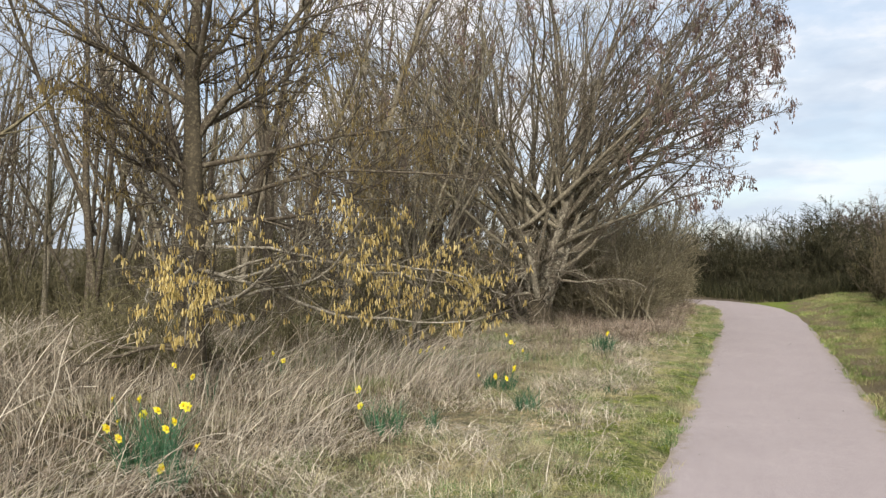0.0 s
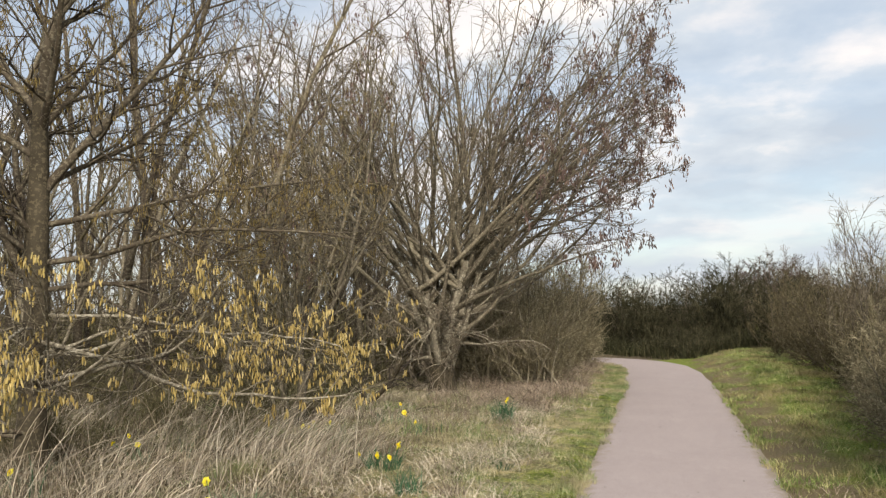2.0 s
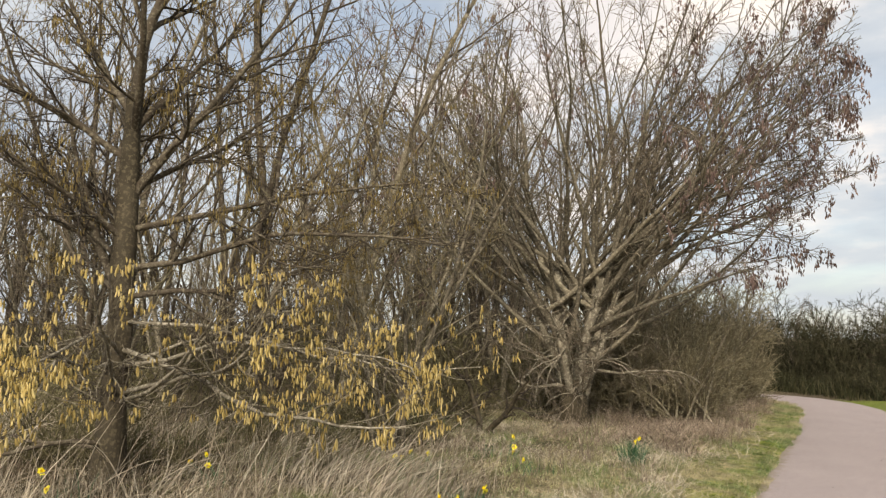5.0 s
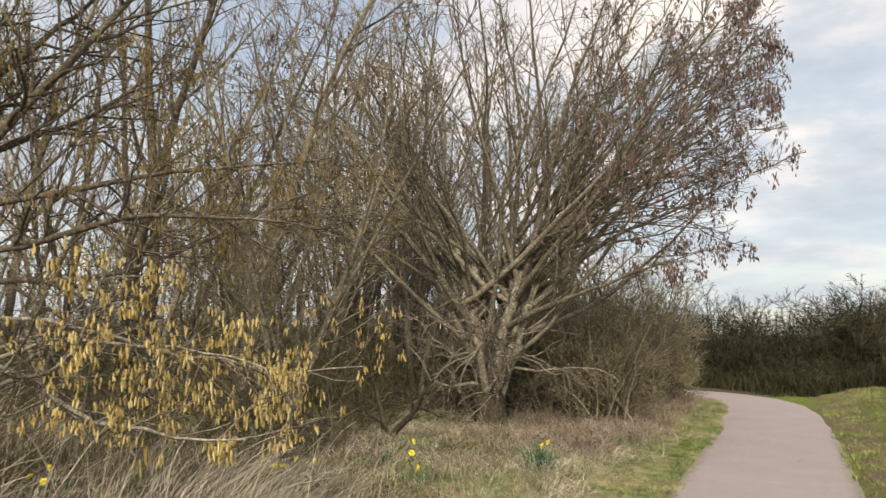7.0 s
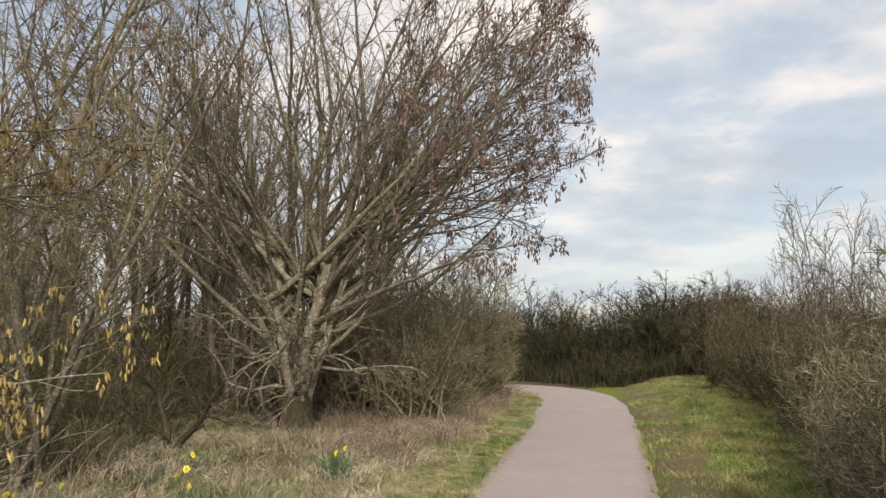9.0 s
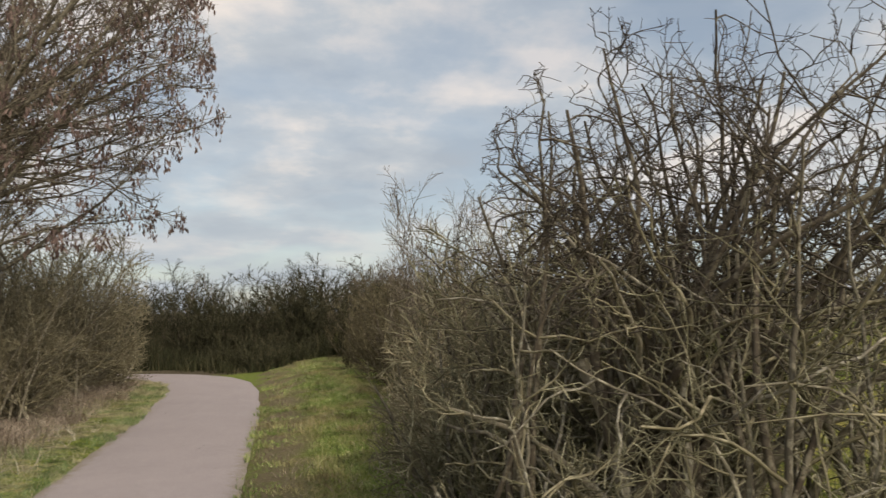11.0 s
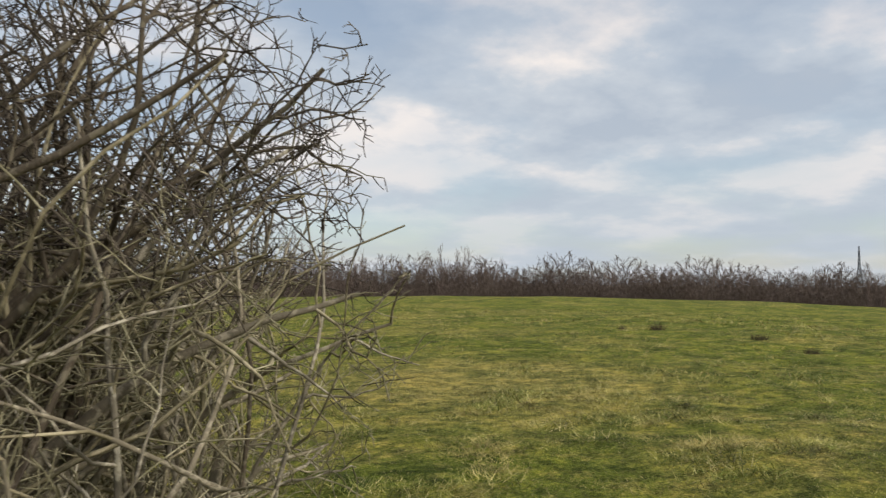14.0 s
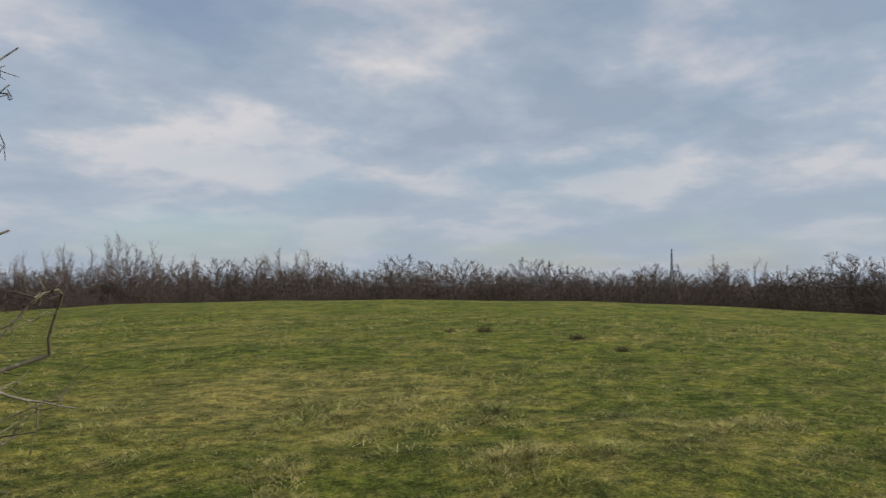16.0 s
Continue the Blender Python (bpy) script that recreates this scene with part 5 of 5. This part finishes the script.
daffodils(-3.62, 3.68, 95, 11, 0.46, 0.20, 1, "large daffodil clump with many yellow flowers among dead grass")
daffodils(-3.22, 3.42, 34, 2, 0.30, 0.12, 12, "small daffodil clump with yellow flowers among dead grass")
daffodils(-2.75, 5.35, 75, 2, 0.36, 0.15, 2, "leafy daffodil clump with two yellow flowers")
daffodils(-2.45, 5.6, 16, 0, 0.26, 0.08, 13, "small tuft of daffodil leaves without flowers")
daffodils(-1.92, 6.6, 40, 0, 0.27, 0.11, 3, "daffodil leaves without flowers")
daffodils(-2.45, 7.4, 50, 5, 0.27, 0.17, 4, "daffodil clump with several pale yellow flowers")
daffodils(-1.93, 10.45, 70, 2, 0.34, 0.15, 5, "daffodil clump with one large yellow flower")
daffodils(-3.30, 9.85, 10, 2, 0.28, 0.2, 6, "few thin daffodils in flower")
daffodils(-2.62, 9.3, 8, 2, 0.25, 0.2, 7, "few thin daffodils in flower")
daffodils(-3.75, 8.8, 14, 4, 0.24, 0.3, 8, "scattered daffodils in flower among dry grass")
daffodils(-4.75, 5.4, 8, 2, 0.42, 0.2, 9, "few thin daffodils among dead grass")
daffodils(-4.9, 7.3, 10, 3, 0.3, 0.4, 10, "scattered daffodils in flower among dry grass")
daffodils(-1.35, 7.6, 14, 0, 0.14, 0.10, 11, "low tuft of green leaves on the verge")


def tuft(x, y, mat, n, height, spread, seed, label, category="grass tuft"):
    rng = np.random.RandomState(seed)
    a, rr = rng.uniform(0, 2 * np.pi, n), spread * np.sqrt(rng.uniform(0, 1, n))
    pos = np.stack([rr * np.cos(a), rr * np.sin(a), np.full(n, -0.02)], -1)
    ob = new("grass_tuft", raw_mesh("grass_tuft", *blades(rng, pos, height * rng.uniform(0.5, 1.1, n), rng.uniform(0.2, 1.0, n), np.full(n, 0.004), (0, 0), 3), mat))
    ob.matrix_basis = pose(x, y, on_land(x, y))
    tagged(ob, label, category)


tuft(-1.45, 4.95, GRASS, 150, 0.17, 0.14, 1, "bushy tuft of green grass on the verge")
tuft(-1.55, 6.55, STALK, 110, 0.14, 0.13, 2, "dark brown dead tuft on the verge")
tuft(-1.3, 8.6, GRASS, 120, 0.12, 0.15, 3, "low tuft of green grass on the verge")
tuft(-1.97, 4.3, STRAW, 200, 0.15, 0.2, 4, "flattened tuft of pale dead grass")
tuft(-2.35, 4.5, GRASS, 160, 0.12, 0.2, 14, "spreading tuft of green grass")
rng = np.random.RandomState(97)
for i in range(44):
    x, y = rng.uniform(-2.7, -0.95), rng.uniform(3.6, 12.5)
    mat, label = ((GRASS, "small tuft of green grass on the verge"), (MATTED, "small tuft of pale dead grass on the verge"), (STALK, "small brown tuft of dead stems on the verge"))[i % 3]
    tuft(x, y, mat, 60, rng.uniform(0.07, 0.13), rng.uniform(0.06, 0.13), 200 + i, label)
tuft(20.7, 16.3, WEEDS, 200, 0.26, 0.22, 5, "dark brown clump of dead weeds in the field")
tuft(20.0, 17.0, WEEDS, 90, 0.18, 0.16, 6, "dark brown clump of dead weeds in the field")
tuft(20.4, 13.2, WEEDS, 170, 0.22, 0.2, 7, "dark brown clump of dead weeds in the field")
tuft(18.7, 11.2, WEEDS, 150, 0.2, 0.17, 8, "dark brown clump of dead weeds in the field")


def loose_stones():
    """Bits of gravel on the path."""
    rng = np.random.RandomState(9)
    bm = bmesh.new()
    bmesh.ops.create_icosphere(bm, subdivisions=1, radius=1)
    for v in bm.verts:
        v.co *= rng.uniform(0.7, 1.1)
        v.co.z *= 0.6
    me = bpy.data.meshes.new("pebble")
    bm.to_mesh(me); bm.free()
    me.materials.append(STONE)
    for _ in range(40):
        y = rng.uniform(4, 16)
        x = path_x(y) + rng.uniform(-0.78, 0.78)
        ob = new("pebble", me)
        ob.matrix_basis = pose(x, y, 0.017, 0, 0, rng.uniform(0, 360)) @ Matrix.Scale(rng.uniform(0.006, 0.014), 4)
        tagged(ob, "small grey pebble lying on the path", "pebble", "loose pebbles")


loose_stones()


# ---- the distance ----
def ring_spot(brg, dist):
    return 3.2 + dist * math.sin(radians(brg)), 4.3 + dist * math.cos(radians(brg))


rng = np.random.RandomState(55)
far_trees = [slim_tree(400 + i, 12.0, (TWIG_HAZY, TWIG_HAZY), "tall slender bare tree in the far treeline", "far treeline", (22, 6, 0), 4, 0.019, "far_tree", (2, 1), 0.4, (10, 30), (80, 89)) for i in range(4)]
spots = []
for k in range(110):
    brg = 6 + 96 * (k + rng.uniform(0, 1)) / 110
    tallness = 0.74 + 0.24 * float(lattice(brg, 0, 5.0, 91)) + (0.18 if brg < 50 else -0.05)
    spots.append((*ring_spot(brg, rng.uniform(125, 165)), tallness))
for i, t in enumerate(far_trees):
    place(t, spots[i::4], rng, (0.9, 1.1), 0.3)
far_bushes = [bare_bush("far_bush", "dense brown scrub along the field's far edge", "far scrub", 420 + i, 9.0, 4.8, 26, (TWIG_FAR, TWIG_FAR), (8, 9, 0), 0.024, thick=0.3, segs=(1, 1), el=(58, 89), stem_segs=4) for i in range(3)]
spots = [(*ring_spot(4 + 100 * (k + rng.uniform(0, 0.8)) / 110, rng.uniform(116, 145)), rng.uniform(0.85, 1.1)) for k in range(110)]
spots += [(*ring_spot(6 + 96 * (k + rng.uniform(0, 0.8)) / 44, rng.uniform(106, 112)), rng.uniform(0.55, 0.75)) for k in range(44)]
for i, t in enumerate(far_bushes):
    place(t, spots[i::3], rng, (0.9, 1.1), 0.3)


def beam(bm, a, b, r):
    a, b = Vector(a), Vector(b)
    m = Matrix.Translation((a + b) / 2) @ (b - a).to_track_quat("Z", "Y").to_matrix().to_4x4()
    bmesh.ops.create_cone(bm, segments=4, radius1=r, radius2=r, depth=(b - a).length, cap_ends=True, matrix=m)


def pylon():
    t = thing("pylon", pose(0, 0, 0), "grey steel lattice electricity pylon far beyond the field", "pylon", "pylons")
    H = 27.0
    for sx, sy in ((1, 1), (1, -1), (-1, 1), (-1, -1)):
        bm = bmesh.new()
        beam(bm, (2.6 * sx, 2.6 * sy, -1), (0.5 * sx, 0.5 * sy, 17), 0.3)
        beam(bm, (0.5 * sx, 0.5 * sy, 17), (0.12 * sx, 0.12 * sy, H), 0.26)
        part("leg", bm, STEEL, t)
    bm = bmesh.new()
    wid = lambda z: 2.6 - 2.1 * z / 17 if z < 17 else 0.5 - 0.38 * (z - 17) / 10
    z = 0.0
    while z < 25:
        z2 = z + max(1.4, wid(z) * 1.6)
        for sx in (1, -1):
            beam(bm, (wid(z) * sx, wid(z), z), (-wid(z2) * sx, wid(z2), z2), 0.13)
            beam(bm, (wid(z) * sx, -wid(z), z), (-wid(z2) * sx, -wid(z2), z2), 0.13)
            beam(bm, (wid(z), wid(z) * sx, z), (wid(z2), -wid(z2) * sx, z2), 0.13)
        z = z2
    part("bracing", bm, STEEL, t)
    for z, half in ((17.5, 3.6), (21, 4.4), (24.5, 3.2)):
        bm = bmesh.new()
        for s in (1, -1):
            beam(bm, (0, 0.4, z), (half * s, 0, z), 0.24)
            beam(bm, (0, -0.4, z), (half * s, 0, z), 0.24)
            beam(bm, (0, 0, z + 1.1), (half * s, 0, z), 0.18)
            beam(bm, (half * s, 0, z), (half * s, 0, z - 1.0), 0.1)
        part("cross_arm", bm, STEEL, t)
    return t


p1 = pylon()
p1.matrix_basis = pose(374, 142, -6.5, 0, 0, 20)
copy_thing(p1, pose(520, 296, -6.5, 0, 0, 20))


def far_tower():
    x, y = ring_spot(56.8, 320)
    t = thing("church_tower", pose(x, y, -8, 0, 0, 30), "small dark square tower far beyond the trees", "tower")
    bm = bmesh.new()
    bmesh.ops.create_cube(bm, size=1, matrix=Matrix.Translation((0, 0, 6.2)) @ Matrix.Diagonal((2.8, 2.8, 12.4, 1)))
    bmesh.ops.bevel(bm, geom=bm.edges[:], offset=0.1, segments=1, affect="EDGES")
    part("wall", bm, STONE, t)
    bm = bmesh.new()
    bmesh.ops.create_cone(bm, segments=4, radius1=2.1, radius2=0.05, depth=2.4, cap_ends=True, matrix=Matrix.Translation((0, 0, 13.6)) @ Matrix.Rotation(math.pi / 4, 4, "Z"))
    part("roof", bm, SLATE, t)


far_tower()
